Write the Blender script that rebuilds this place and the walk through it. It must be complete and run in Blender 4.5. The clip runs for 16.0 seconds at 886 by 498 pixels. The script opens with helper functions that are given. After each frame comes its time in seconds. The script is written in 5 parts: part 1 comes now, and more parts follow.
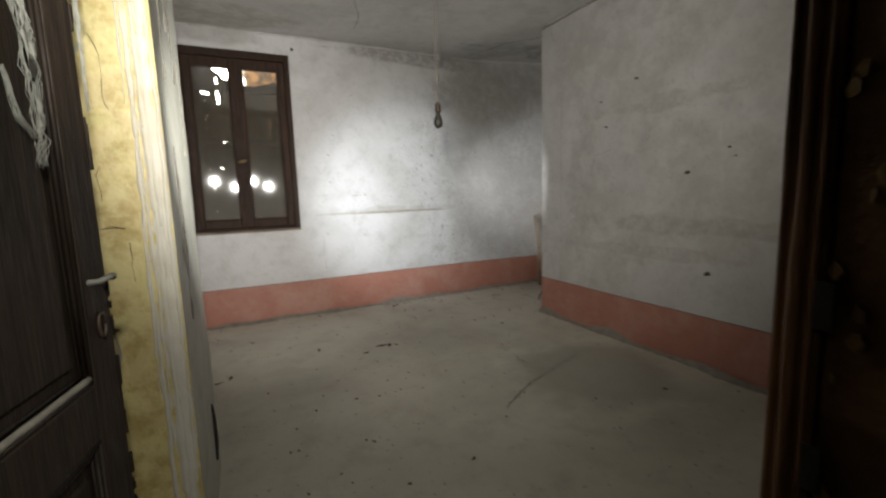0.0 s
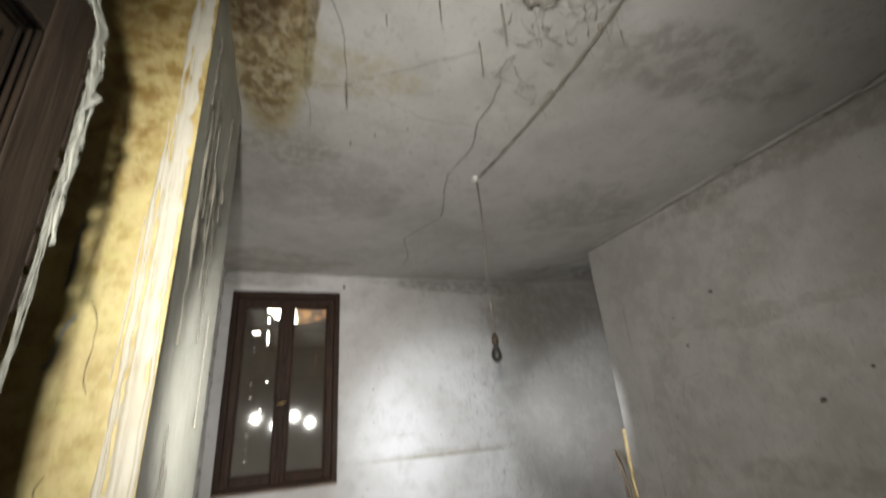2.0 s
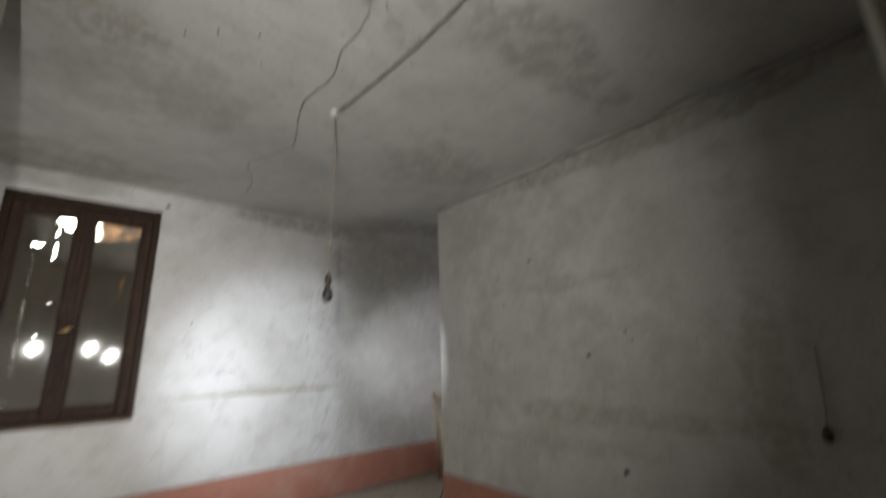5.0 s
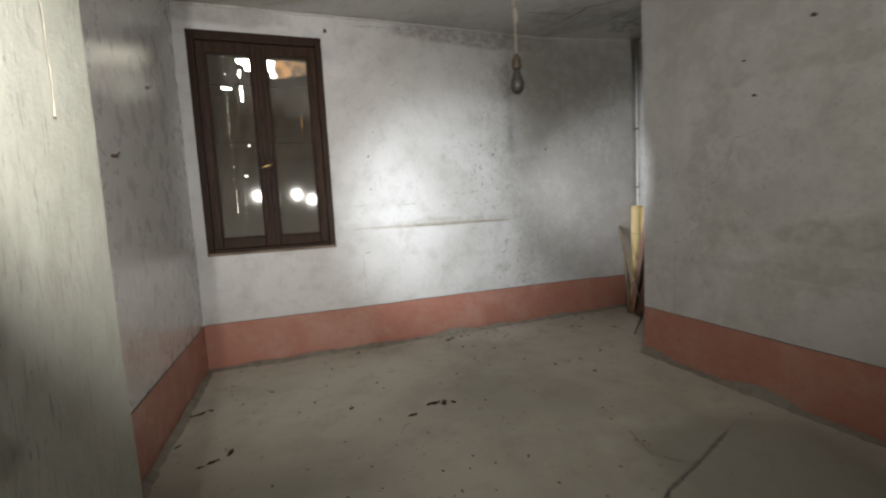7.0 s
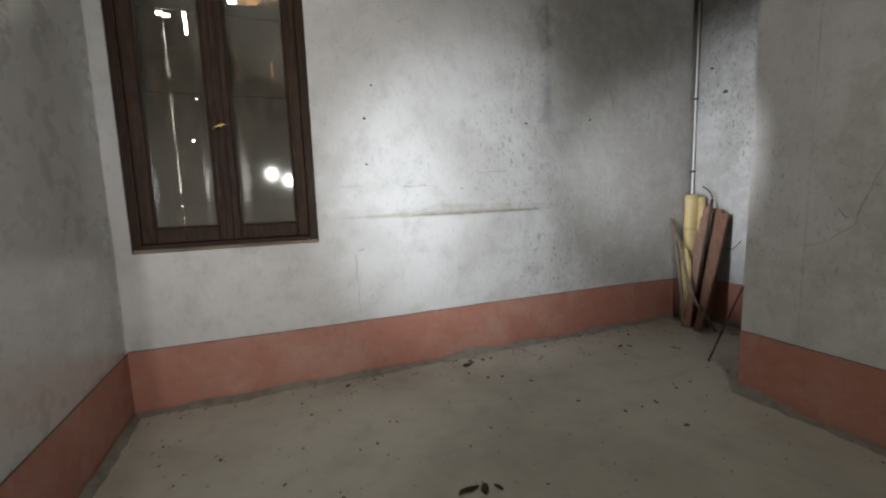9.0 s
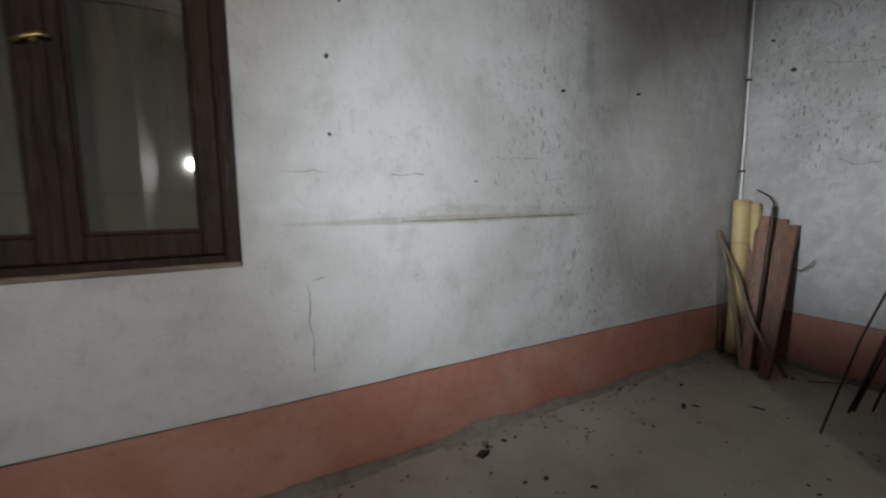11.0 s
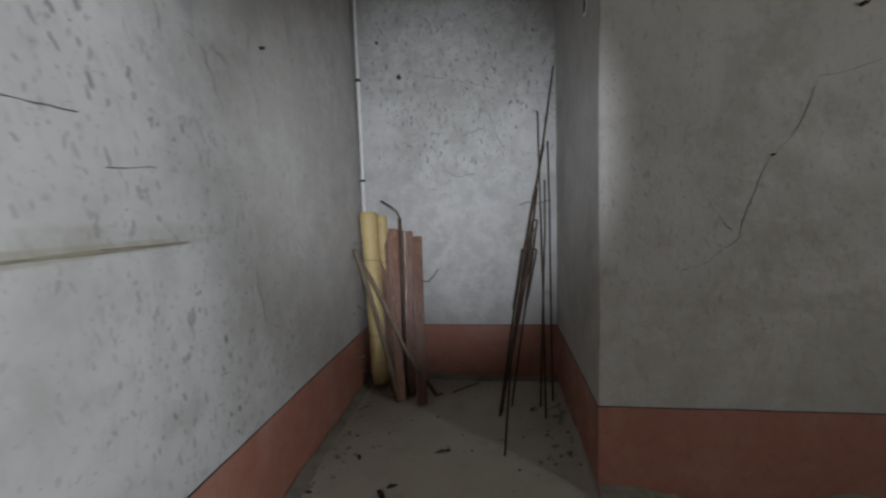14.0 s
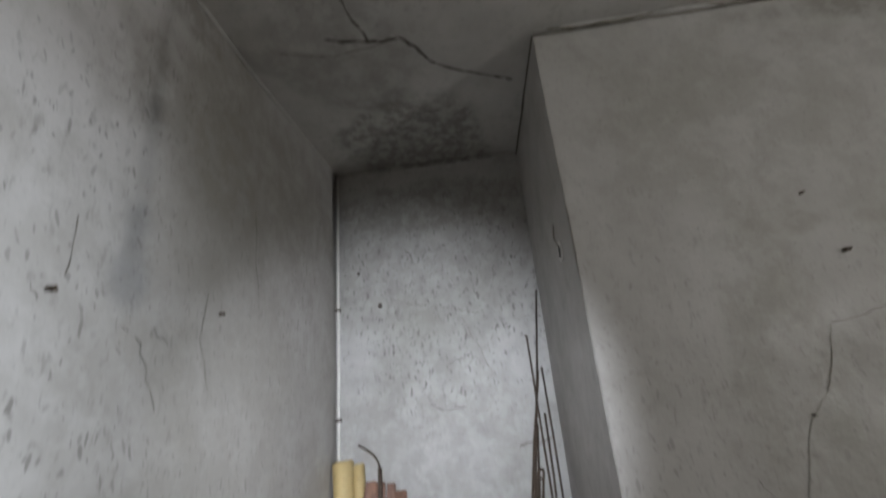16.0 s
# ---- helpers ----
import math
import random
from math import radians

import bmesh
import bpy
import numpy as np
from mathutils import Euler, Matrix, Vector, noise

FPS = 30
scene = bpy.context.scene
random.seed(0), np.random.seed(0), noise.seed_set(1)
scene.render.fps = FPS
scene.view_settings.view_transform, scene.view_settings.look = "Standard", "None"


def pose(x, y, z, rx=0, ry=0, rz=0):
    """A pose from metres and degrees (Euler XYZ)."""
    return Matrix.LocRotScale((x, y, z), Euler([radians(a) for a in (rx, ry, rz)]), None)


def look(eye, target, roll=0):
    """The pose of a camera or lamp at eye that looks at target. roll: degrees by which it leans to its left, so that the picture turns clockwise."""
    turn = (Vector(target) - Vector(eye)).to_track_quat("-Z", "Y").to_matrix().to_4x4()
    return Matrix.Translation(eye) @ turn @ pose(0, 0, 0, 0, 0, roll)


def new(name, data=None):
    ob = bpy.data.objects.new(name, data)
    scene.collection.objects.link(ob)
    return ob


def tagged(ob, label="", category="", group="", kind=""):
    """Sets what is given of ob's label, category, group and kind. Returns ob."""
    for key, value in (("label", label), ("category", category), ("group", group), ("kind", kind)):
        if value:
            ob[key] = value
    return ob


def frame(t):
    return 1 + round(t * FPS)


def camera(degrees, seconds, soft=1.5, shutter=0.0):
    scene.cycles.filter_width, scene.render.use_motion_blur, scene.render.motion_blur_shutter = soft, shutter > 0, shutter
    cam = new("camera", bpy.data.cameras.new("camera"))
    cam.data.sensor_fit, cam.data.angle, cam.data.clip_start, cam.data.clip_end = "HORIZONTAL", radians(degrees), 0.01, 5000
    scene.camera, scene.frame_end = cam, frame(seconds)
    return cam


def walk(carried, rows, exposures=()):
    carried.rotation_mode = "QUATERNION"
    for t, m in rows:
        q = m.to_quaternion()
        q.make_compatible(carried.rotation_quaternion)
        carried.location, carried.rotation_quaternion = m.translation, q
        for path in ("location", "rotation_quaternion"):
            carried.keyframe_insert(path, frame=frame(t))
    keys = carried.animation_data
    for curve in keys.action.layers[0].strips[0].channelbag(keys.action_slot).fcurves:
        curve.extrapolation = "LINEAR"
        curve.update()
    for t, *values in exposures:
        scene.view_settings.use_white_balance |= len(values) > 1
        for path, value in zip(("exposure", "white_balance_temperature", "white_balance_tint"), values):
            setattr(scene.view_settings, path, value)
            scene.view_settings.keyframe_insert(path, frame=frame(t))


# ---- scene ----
cam = camera(92.4, 16.0, soft=2.2, shutter=0.5)
PATH = [
    (0, (0.231, 0.551, 1.314), (1.086, 2.341, 1.055), -1.8),
    (0.5, (0.326, 0.623, 1.33), (0.979, 2.508, 1.18), -2.7),
    (1, (0.322, 0.719, 1.359), (0.955, 2.616, 1.362), -2.1),
    (1.5, (0.312, 0.829, 1.345), (0.998, 2.686, 1.633), -2.6),
    (2, (0.326, 0.912, 1.473), (0.994, 2.649, 2.207), -4.4),
    (2.5, (0.324, 0.934, 1.557), (0.949, 2.546, 2.562), -6.7),
    (3, (0.331, 0.93, 1.585), (0.953, 2.485, 2.678), -7.0),
    (3.5, (0.356, 0.891, 1.571), (1.148, 2.353, 2.683), -3.5),
    (4, (0.401, 0.863, 1.578), (1.421, 2.24, 2.608), -0.9),
    (4.5, (0.436, 0.868, 1.517), (1.648, 2.190, 2.402), -0.6),
    (5, (0.424, 0.878, 1.426), (1.673, 2.361, 1.916), -1.4),
    (5.2, (0.450, 0.890, 1.369), (1.613, 2.503, 1.585), -1.3),
    (7.3, (0.525, 1.607, 1.257), (1.053, 3.526, 1.06), -2.1),
    (7.5, (0.532, 1.69, 1.253), (0.986, 3.627, 1.048), -1.6),
    (8, (0.624, 1.923, 1.252), (1.052, 3.866, 1.048), -1.3),
    (8.5, (0.602, 2.2, 1.255), (1.176, 4.102, 1.024), -1.5),
    (10.8, (0.706, 3.614, 1.212), (1.602, 5.387, 0.974), -1.1),
    (11, (0.758, 3.69, 1.217), (1.698, 5.439, 0.981), -0.6),
    (11.5, (0.844, 3.901, 1.224), (2.003, 5.516, 1.002), -1.2),
    (12, (0.95, 4.09, 1.225), (2.38, 5.474, 1.031), -1.6),
    (12.5, (1.117, 4.259, 1.198), (2.701, 5.468, 1.027), -1.6),
    (13, (1.253, 4.412, 1.182), (2.940, 5.475, 1.028), 0.0),
    (13.5, (1.367, 4.529, 1.176), (3.249, 5.190, 1.023), -0.7),
    (14, (1.468, 4.592, 1.188), (3.443, 4.848, 1.001), -1.9),
    (14.5, (1.563, 4.586, 1.201), (3.549, 4.737, 1.021), -1.5),
    (15, (1.634, 4.572, 1.217), (3.626, 4.739, 1.152), -1.8),
    (15.5, (1.692, 4.540, 1.330), (3.658, 4.744, 1.652), -2.5),
    (16, (1.668, 4.540, 1.500), (3.552, 4.711, 2.142), -5.1),
]
EXPOSURES = [(0, 0.05, 6500, 10), (1, 0.08, 6500, 10), (2, -0.05, 6500, 10), (2.6, -0.15, 6450, 10), (4, -0.02, 6350, 10), (5, -0.08, 6350, 10), (7.3, -0.03, 6500, 10), (8.5, -0.10, 6400, 10),
             (10.8, -0.9, 6250, 10), (12.5, -0.95, 6250, 10), (13.2, -1.0, 6250, 10), (14, -0.8, 6200, 11), (15, -0.55, 6200, 11), (16, -0.28, 6250, 11)]
walk(cam, [(t, look(eye, target, roll)) for t, eye, target, roll in PATH], EXPOSURES)

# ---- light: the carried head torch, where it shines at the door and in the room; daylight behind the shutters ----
world = bpy.data.worlds.new("world")
scene.world = world
world.use_nodes = True
sky = world.node_tree.nodes.new("ShaderNodeTexSky")
sky.sky_type, sky.sun_disc, sky.sun_elevation, sky.sun_rotation = "NISHITA", False, radians(35), radians(200)
world.node_tree.links.new(sky.outputs[0], world.node_tree.nodes["Background"].inputs[0])
world.node_tree.nodes["Background"].inputs[1].default_value = 0.1


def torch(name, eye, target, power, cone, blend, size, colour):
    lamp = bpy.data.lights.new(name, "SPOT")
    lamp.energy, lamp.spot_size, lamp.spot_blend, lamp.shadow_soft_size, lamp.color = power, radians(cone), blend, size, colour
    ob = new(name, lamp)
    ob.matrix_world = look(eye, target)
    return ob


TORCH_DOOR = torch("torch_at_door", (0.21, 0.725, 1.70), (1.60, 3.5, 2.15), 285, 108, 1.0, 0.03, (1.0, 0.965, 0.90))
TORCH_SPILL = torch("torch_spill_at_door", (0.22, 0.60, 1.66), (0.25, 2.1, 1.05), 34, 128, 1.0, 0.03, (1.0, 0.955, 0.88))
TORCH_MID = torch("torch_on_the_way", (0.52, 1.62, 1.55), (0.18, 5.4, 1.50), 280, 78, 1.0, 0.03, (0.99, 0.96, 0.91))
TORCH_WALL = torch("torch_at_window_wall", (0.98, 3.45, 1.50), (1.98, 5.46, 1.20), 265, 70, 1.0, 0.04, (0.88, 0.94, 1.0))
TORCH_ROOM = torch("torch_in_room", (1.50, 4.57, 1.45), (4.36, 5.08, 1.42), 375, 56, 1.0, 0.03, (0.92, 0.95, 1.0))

# ---- materials ----
def material(name):
    m = bpy.data.materials.new(name)
    m.use_nodes = True
    return m, m.node_tree, m.node_tree.nodes["Principled BSDF"]


def node(tree, kind, **settings):
    n = tree.nodes.new(kind)
    for key, value in settings.items():
        if key == "operation":
            n.operation = value
        elif key == "blend":
            n.blend_type = value
    return n


def coords(tree, scale=(1, 1, 1), turn=(0, 0, 0)):
    c = tree.nodes.new("ShaderNodeTexCoord")
    mp = tree.nodes.new("ShaderNodeMapping")
    mp.inputs["Scale"].default_value = scale
    mp.inputs["Rotation"].default_value = [radians(a) for a in turn]
    tree.links.new(c.outputs["Object"], mp.inputs[0])
    return mp.outputs[0]


def noise_tex(tree, vec, scale, detail=4, rough=0.6, distort=0.0):
    n = tree.nodes.new("ShaderNodeTexNoise")
    n.inputs["Scale"].default_value, n.inputs["Detail"].default_value = scale, detail
    n.inputs["Roughness"].default_value, n.inputs["Distortion"].default_value = rough, distort
    tree.links.new(vec, n.inputs["Vector"])
    return n.outputs[0]


def ramp(tree, value, low, high, a=0.0, b=1.0):
    r = tree.nodes.new("ShaderNodeMapRange")
    r.interpolation_type = "SMOOTHSTEP"
    for key, v in (("From Min", low), ("From Max", high), ("To Min", a), ("To Max", b)):
        r.inputs[key].default_value = v
    tree.links.new(value, r.inputs["Value"])
    return r.outputs[0]


def math_node(tree, op, a, b):
    n = node(tree, "ShaderNodeMath", operation=op)
    for i, v in enumerate((a, b)):
        if isinstance(v, (int, float)):
            n.inputs[i].default_value = v
        else:
            tree.links.new(v, n.inputs[i])
    return n.outputs[0]


def mix(tree, fac, a, b, blend="MIX"):
    n = tree.nodes.new("ShaderNodeMix")
    n.data_type, n.blend_type = "RGBA", blend
    for key, v in ((0, fac), (6, a), (7, b)):
        if isinstance(v, (int, float)):
            n.inputs[key].default_value = v
        elif isinstance(v, tuple):
            n.inputs[key].default_value = (*v, 1)
        else:
            tree.links.new(v, n.inputs[key])
    return n.outputs[2]


def bump(tree, shader, height, strength=0.3, distance=0.01):
    b = tree.nodes.new("ShaderNodeBump")
    b.inputs["Strength"].default_value, b.inputs["Distance"].default_value = strength, distance
    tree.links.new(height, b.inputs["Height"])
    tree.links.new(b.outputs[0], shader.inputs["Normal"])


def spot_mask(tree, centre, radius, wobble=0.25, scale=3.0):
    """1 inside an uneven blotch round centre, 0 outside; radius by axis."""
    c = tree.nodes.new("ShaderNodeTexCoord").outputs["Object"]
    n = tree.nodes.new("ShaderNodeTexNoise")
    n.inputs["Scale"].default_value, n.inputs["Detail"].default_value = scale, 5
    tree.links.new(c, n.inputs["Vector"])
    sub = node(tree, "ShaderNodeVectorMath", operation="SUBTRACT")
    tree.links.new(c, sub.inputs[0])
    sub.inputs[1].default_value = centre
    div = node(tree, "ShaderNodeVectorMath", operation="DIVIDE")
    tree.links.new(sub.outputs[0], div.inputs[0])
    div.inputs[1].default_value = radius
    ln = node(tree, "ShaderNodeVectorMath", operation="LENGTH")
    tree.links.new(div.outputs[0], ln.inputs[0])
    d = math_node(tree, "ADD", ln.outputs["Value"], math_node(tree, "MULTIPLY", math_node(tree, "SUBTRACT", n.outputs[0], 0.5), wobble * 4))
    return d


def ticks(tree, cell, share, seed):
    """Short soft strokes of dirt, one in some of the cells; cell in metres by axis."""
    c = coords(tree, (1, 1, 1), (7, 9, 0))
    wob = tree.nodes.new("ShaderNodeTexNoise")
    wob.inputs["Scale"].default_value, wob.inputs["Detail"].default_value = 5.0 + seed, 3
    tree.links.new(c, wob.inputs["Vector"])
    off = node(tree, "ShaderNodeVectorMath", operation="SUBTRACT")
    tree.links.new(wob.outputs["Color"], off.inputs[0])
    off.inputs[1].default_value = (0.5, 0.5, 0.5)
    far = node(tree, "ShaderNodeVectorMath", operation="SCALE")
    tree.links.new(off.outputs[0], far.inputs[0])
    far.inputs["Scale"].default_value = 0.12
    add = node(tree, "ShaderNodeVectorMath", operation="ADD")
    tree.links.new(c, add.inputs[0])
    tree.links.new(far.outputs[0], add.inputs[1])
    size = node(tree, "ShaderNodeVectorMath", operation="DIVIDE")
    tree.links.new(add.outputs[0], size.inputs[0])
    size.inputs[1].default_value = cell
    v = tree.nodes.new("ShaderNodeTexVoronoi")
    v.inputs["Scale"].default_value = 1.0
    tree.links.new(size.outputs[0], v.inputs["Vector"])
    split = tree.nodes.new("ShaderNodeSeparateColor")
    tree.links.new(v.outputs["Color"], split.inputs[0])
    keep = ramp(tree, split.outputs[0], 1.0 - share, 1.02 - share)
    reach = math_node(tree, "MULTIPLY", split.outputs[1], 0.26)
    inside = math_node(tree, "SUBTRACT", math_node(tree, "ADD", reach, 0.10), v.outputs["Distance"])
    depth = math_node(tree, "ADD", math_node(tree, "MULTIPLY", split.outputs[2], 0.45), 0.55)
    return math_node(tree, "MULTIPLY", math_node(tree, "MULTIPLY", ramp(tree, inside, -0.02, 0.07), keep), depth)


def aged(colour):
    """Old lime and paint, greyed by soot and dust."""
    return tuple(c * 0.76 for c in colour)


def plaster(name, base, grime, marks=0.6, mark_scale=(9, 9, 3.2), gloss=0.55, stains_and_patches=(), relief=0.35, marks_at=None, strokes=0.0):
    """Old lime plaster: cloudy grime, dust caught in short drips, fine relief."""
    m, t, s = material(name)
    base, grime = aged(base), aged(grime)
    flat = coords(t)
    cloud = ramp(t, noise_tex(t, flat, 1.1, 5, 0.6, 0.4), 0.38, 0.78)
    patch = ramp(t, noise_tex(t, flat, 5.5, 5, 0.65, 0.3), 0.45, 0.75)
    col = mix(t, math_node(t, "MULTIPLY", cloud, 0.46), base, grime)
    col = mix(t, math_node(t, "MULTIPLY", patch, 0.34), col, grime)
    drip = noise_tex(t, coords(t, mark_scale, (9, 7, 0)), 7.5, 4, 0.6, 0.5)
    smear = noise_tex(t, coords(t, tuple(v * 0.45 for v in mark_scale), (-5, 9, 0)), 4.0, 4, 0.6, 0.4)
    where = ramp(t, noise_tex(t, flat, 0.8, 3, 0.5), 0.38, 0.62, 0.45, 1.0)
    if marks_at:
        d = spot_mask(t, *marks_at, 0.12, 1.5)
        where = math_node(t, "MULTIPLY", where, ramp(t, d, 1.15, 0.55, 0.18, 1.0))
    drips = math_node(t, "MULTIPLY", ramp(t, drip, 0.555, 0.69), math_node(t, "MULTIPLY", where, marks))
    col = mix(t, drips, col, tuple(c * 0.45 for c in grime))
    col = mix(t, math_node(t, "MULTIPLY", ramp(t, smear, 0.52, 0.72), math_node(t, "MULTIPLY", where, 0.5 * marks)), col, tuple(c * 0.75 for c in grime))
    if strokes:
        short = math_node(t, "MAXIMUM", ticks(t, (0.020, 0.020, 0.085), 0.45, 0), ticks(t, (0.015, 0.015, 0.05), 0.42, 2))
        col = mix(t, math_node(t, "MULTIPLY", short, math_node(t, "MULTIPLY", where, strokes)), col, tuple(c * 0.28 for c in grime))
    speck = ramp(t, noise_tex(t, flat, 55, 2, 0.5), 0.70, 0.76)
    col = mix(t, math_node(t, "MULTIPLY", speck, 0.35), col, tuple(c * 0.35 for c in grime))
    # stains, and plain darker bands and patches, each round its centre
    for centre, radius, colour, strength, wobble, scale, *more in stains_and_patches:
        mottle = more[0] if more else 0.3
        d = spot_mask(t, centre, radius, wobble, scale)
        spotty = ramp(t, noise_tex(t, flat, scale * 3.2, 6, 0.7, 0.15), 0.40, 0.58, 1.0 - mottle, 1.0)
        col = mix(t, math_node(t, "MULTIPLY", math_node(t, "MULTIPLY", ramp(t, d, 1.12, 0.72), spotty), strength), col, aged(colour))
    t.links.new(col, s.inputs["Base Color"])
    rough = ramp(t, noise_tex(t, flat, 7, 4), 0.3, 0.7, gloss - 0.08, gloss + 0.15)
    t.links.new(rough, s.inputs["Roughness"])
    h = math_node(t, "ADD", math_node(t, "MULTIPLY", noise_tex(t, flat, 16, 6, 0.6), 1.0), math_node(t, "MULTIPLY", noise_tex(t, flat, 90, 3), 0.25))
    bump(t, s, h, relief, 0.012)
    return m


def painted(name, base, worn, gloss=0.45, scale=4.0, relief=0.3):
    m, t, s = material(name)
    flat = coords(t)
    a = ramp(t, noise_tex(t, flat, scale, 6, 0.65, 0.5), 0.42, 0.70)
    b = ramp(t, noise_tex(t, flat, scale * 9, 4, 0.6), 0.5, 0.75)
    col = mix(t, math_node(t, "MULTIPLY", a, 0.7), base, worn)
    col = mix(t, math_node(t, "MULTIPLY", b, 0.35), col, tuple(c * 0.55 for c in base))
    t.links.new(col, s.inputs["Base Color"])
    t.links.new(ramp(t, noise_tex(t, flat, 9, 3), 0.3, 0.7, gloss - 0.1, gloss + 0.2), s.inputs["Roughness"])
    bump(t, s, noise_tex(t, flat, 28, 6, 0.6), relief, 0.008)
    return m


def wood(name, dark, light, gloss=0.5, grain=(30, 30, 2.0), relief=0.4):
    m, t, s = material(name)
    g = noise_tex(t, coords(t, grain), 1.6, 6, 0.65, 0.6)
    fine = noise_tex(t, coords(t, tuple(v * 4 for v in grain)), 1.6, 3, 0.6)
    info = t.nodes.new("ShaderNodeObjectInfo")
    col = mix(t, ramp(t, g, 0.3, 0.72), dark, light)
    col = mix(t, math_node(t, "MULTIPLY", ramp(t, noise_tex(t, coords(t), 5, 5), 0.5, 0.75), 0.45), col, tuple(c * 0.5 for c in dark))
    hsv = t.nodes.new("ShaderNodeHueSaturation")
    t.links.new(math_node(t, "ADD", 0.82, math_node(t, "MULTIPLY", info.outputs["Random"], 0.36)), hsv.inputs["Value"])
    t.links.new(col, hsv.inputs["Color"])
    t.links.new(hsv.outputs[0], s.inputs["Base Color"])
    t.links.new(ramp(t, fine, 0.3, 0.7, gloss - 0.1, gloss + 0.2), s.inputs["Roughness"])
    bump(t, s, math_node(t, "ADD", g, math_node(t, "MULTIPLY", fine, 0.5)), relief, 0.004)
    return m


def plain(name, colour, rough=0.6, metal=0.0, vary=0.35, scale=18.0):
    m, t, s = material(name)
    n = ramp(t, noise_tex(t, coords(t), scale, 5, 0.6), 0.3, 0.72)
    t.links.new(mix(t, math_node(t, "MULTIPLY", n, vary), colour, tuple(c * 0.4 for c in colour)), s.inputs["Base Color"])
    s.inputs["Roughness"].default_value, s.inputs["Metallic"].default_value = rough, metal
    bump(t, s, noise_tex(t, coords(t), scale * 4, 3), 0.25, 0.002)
    return m


GRIME = (0.27, 0.255, 0.215)
M_WALL = plaster("wall_plaster", (0.55, 0.535, 0.51), GRIME, 0.22, strokes=0.28, stains_and_patches=(
    ((3.163, 3.2, 2.4), (1.0, 1.3, 0.45), (0.34, 0.325, 0.285), 0.4, 0.5, 2.0, 0.8),
    ((3.163, 3.6, 0.65), (1.0, 0.9, 0.35), (0.32, 0.30, 0.24), 0.35, 0.5, 2.5, 0.8),
    ((3.163, 2.4, 1.3), (1.0, 0.7, 0.5), (0.36, 0.34, 0.27), 0.4, 0.5, 2.5, 0.8),
    ((3.163, 2.4, 1.02), (1.0, 1.1, 0.07), (0.27, 0.25, 0.20), 0.5, 0.5, 4.0, 0.7),
    ((3.163, 2.75, 1.95), (1.0, 0.75, 0.06), (0.30, 0.28, 0.23), 0.45, 0.6, 4.0, 0.7),
    ((3.163, 3.0, 0.80), (1.0, 0.9, 0.05), (0.29, 0.27, 0.21), 0.4, 0.5, 4.0, 0.7),
    # darker band along the top of the right wall
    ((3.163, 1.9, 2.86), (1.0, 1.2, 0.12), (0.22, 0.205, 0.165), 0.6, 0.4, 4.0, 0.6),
    ((3.163, 1.55, 1.2), (1.0, 0.12, 0.55), (0.28, 0.26, 0.20), 0.45, 0.5, 4.0, 0.8),
    ((3.163, 3.62, 1.55), (1.0, 0.16, 0.75), (0.31, 0.295, 0.25), 0.4, 0.5, 3.0, 0.8)))
M_WALL_BACK = plaster("back_wall_plaster", (0.60, 0.59, 0.58), GRIME, 0.55, (7, 7, 2.6), marks_at=((3.15, 5.45, 1.6), (1.2, 1.0, 1.8)), strokes=1.0, stains_and_patches=(
    # darker band along the top of the window wall
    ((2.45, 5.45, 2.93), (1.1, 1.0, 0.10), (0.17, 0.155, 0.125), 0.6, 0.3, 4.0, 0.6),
    ((2.5, 5.45, 1.45), (0.10, 1.0, 0.75), (0.36, 0.35, 0.32), 0.22, 0.8, 3.0, 0.8),
    ((2.0, 5.45, 1.145), (0.70, 1.0, 0.048), (0.27, 0.255, 0.195), 0.36, 0.3, 5.0, 0.6),
    ((1.85, 5.45, 1.120), (0.86, 1.0, 0.020), (0.30, 0.27, 0.19), 0.6, 0.10, 6.0, 0.4),
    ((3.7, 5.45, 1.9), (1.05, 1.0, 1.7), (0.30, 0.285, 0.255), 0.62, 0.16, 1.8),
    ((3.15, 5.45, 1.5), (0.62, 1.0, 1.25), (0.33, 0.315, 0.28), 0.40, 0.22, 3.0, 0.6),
    # darker patch over the upper wall towards the alcove
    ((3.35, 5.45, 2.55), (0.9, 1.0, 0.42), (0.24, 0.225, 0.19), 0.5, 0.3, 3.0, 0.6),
    # darker band along the wall top above the window
    ((0.0, 5.45, 2.95), (0.6, 1.0, 0.12), (0.2, 0.185, 0.15), 0.5, 0.3, 3.0)))
M_WALL_ALCOVE = plaster("alcove_plaster", (0.60, 0.59, 0.57), (0.2, 0.19, 0.165), 0.45, (5, 5, 2.6), marks_at=((4.36, 4.85, 2.15), (1.0, 0.9, 0.95)), strokes=0.9, stains_and_patches=(
    ((4.36, 5.0, 1.2), (1.0, 0.7, 0.8), (0.33, 0.315, 0.28), 0.45, 0.5, 2.5, 0.8),
    ((4.36, 4.85, 2.35), (1.0, 0.8, 0.55), (0.28, 0.265, 0.23), 0.4, 0.3, 4.0, 0.6),
    # darker band along the top of the alcove's end wall
    ((4.36, 4.85, 2.75), (1.0, 0.8, 0.20), (0.22, 0.205, 0.17), 0.5, 0.3, 5.0, 0.7)))
M_WALL_LEFT = plaster("left_wall_plaster", (0.54, 0.53, 0.505), GRIME, 0.08, gloss=0.28, relief=0.10)
coat = M_WALL_LEFT.node_tree.nodes["Principled BSDF"]
coat.inputs["Coat Weight"].default_value, coat.inputs["Coat Roughness"].default_value = 0.5, 0.26
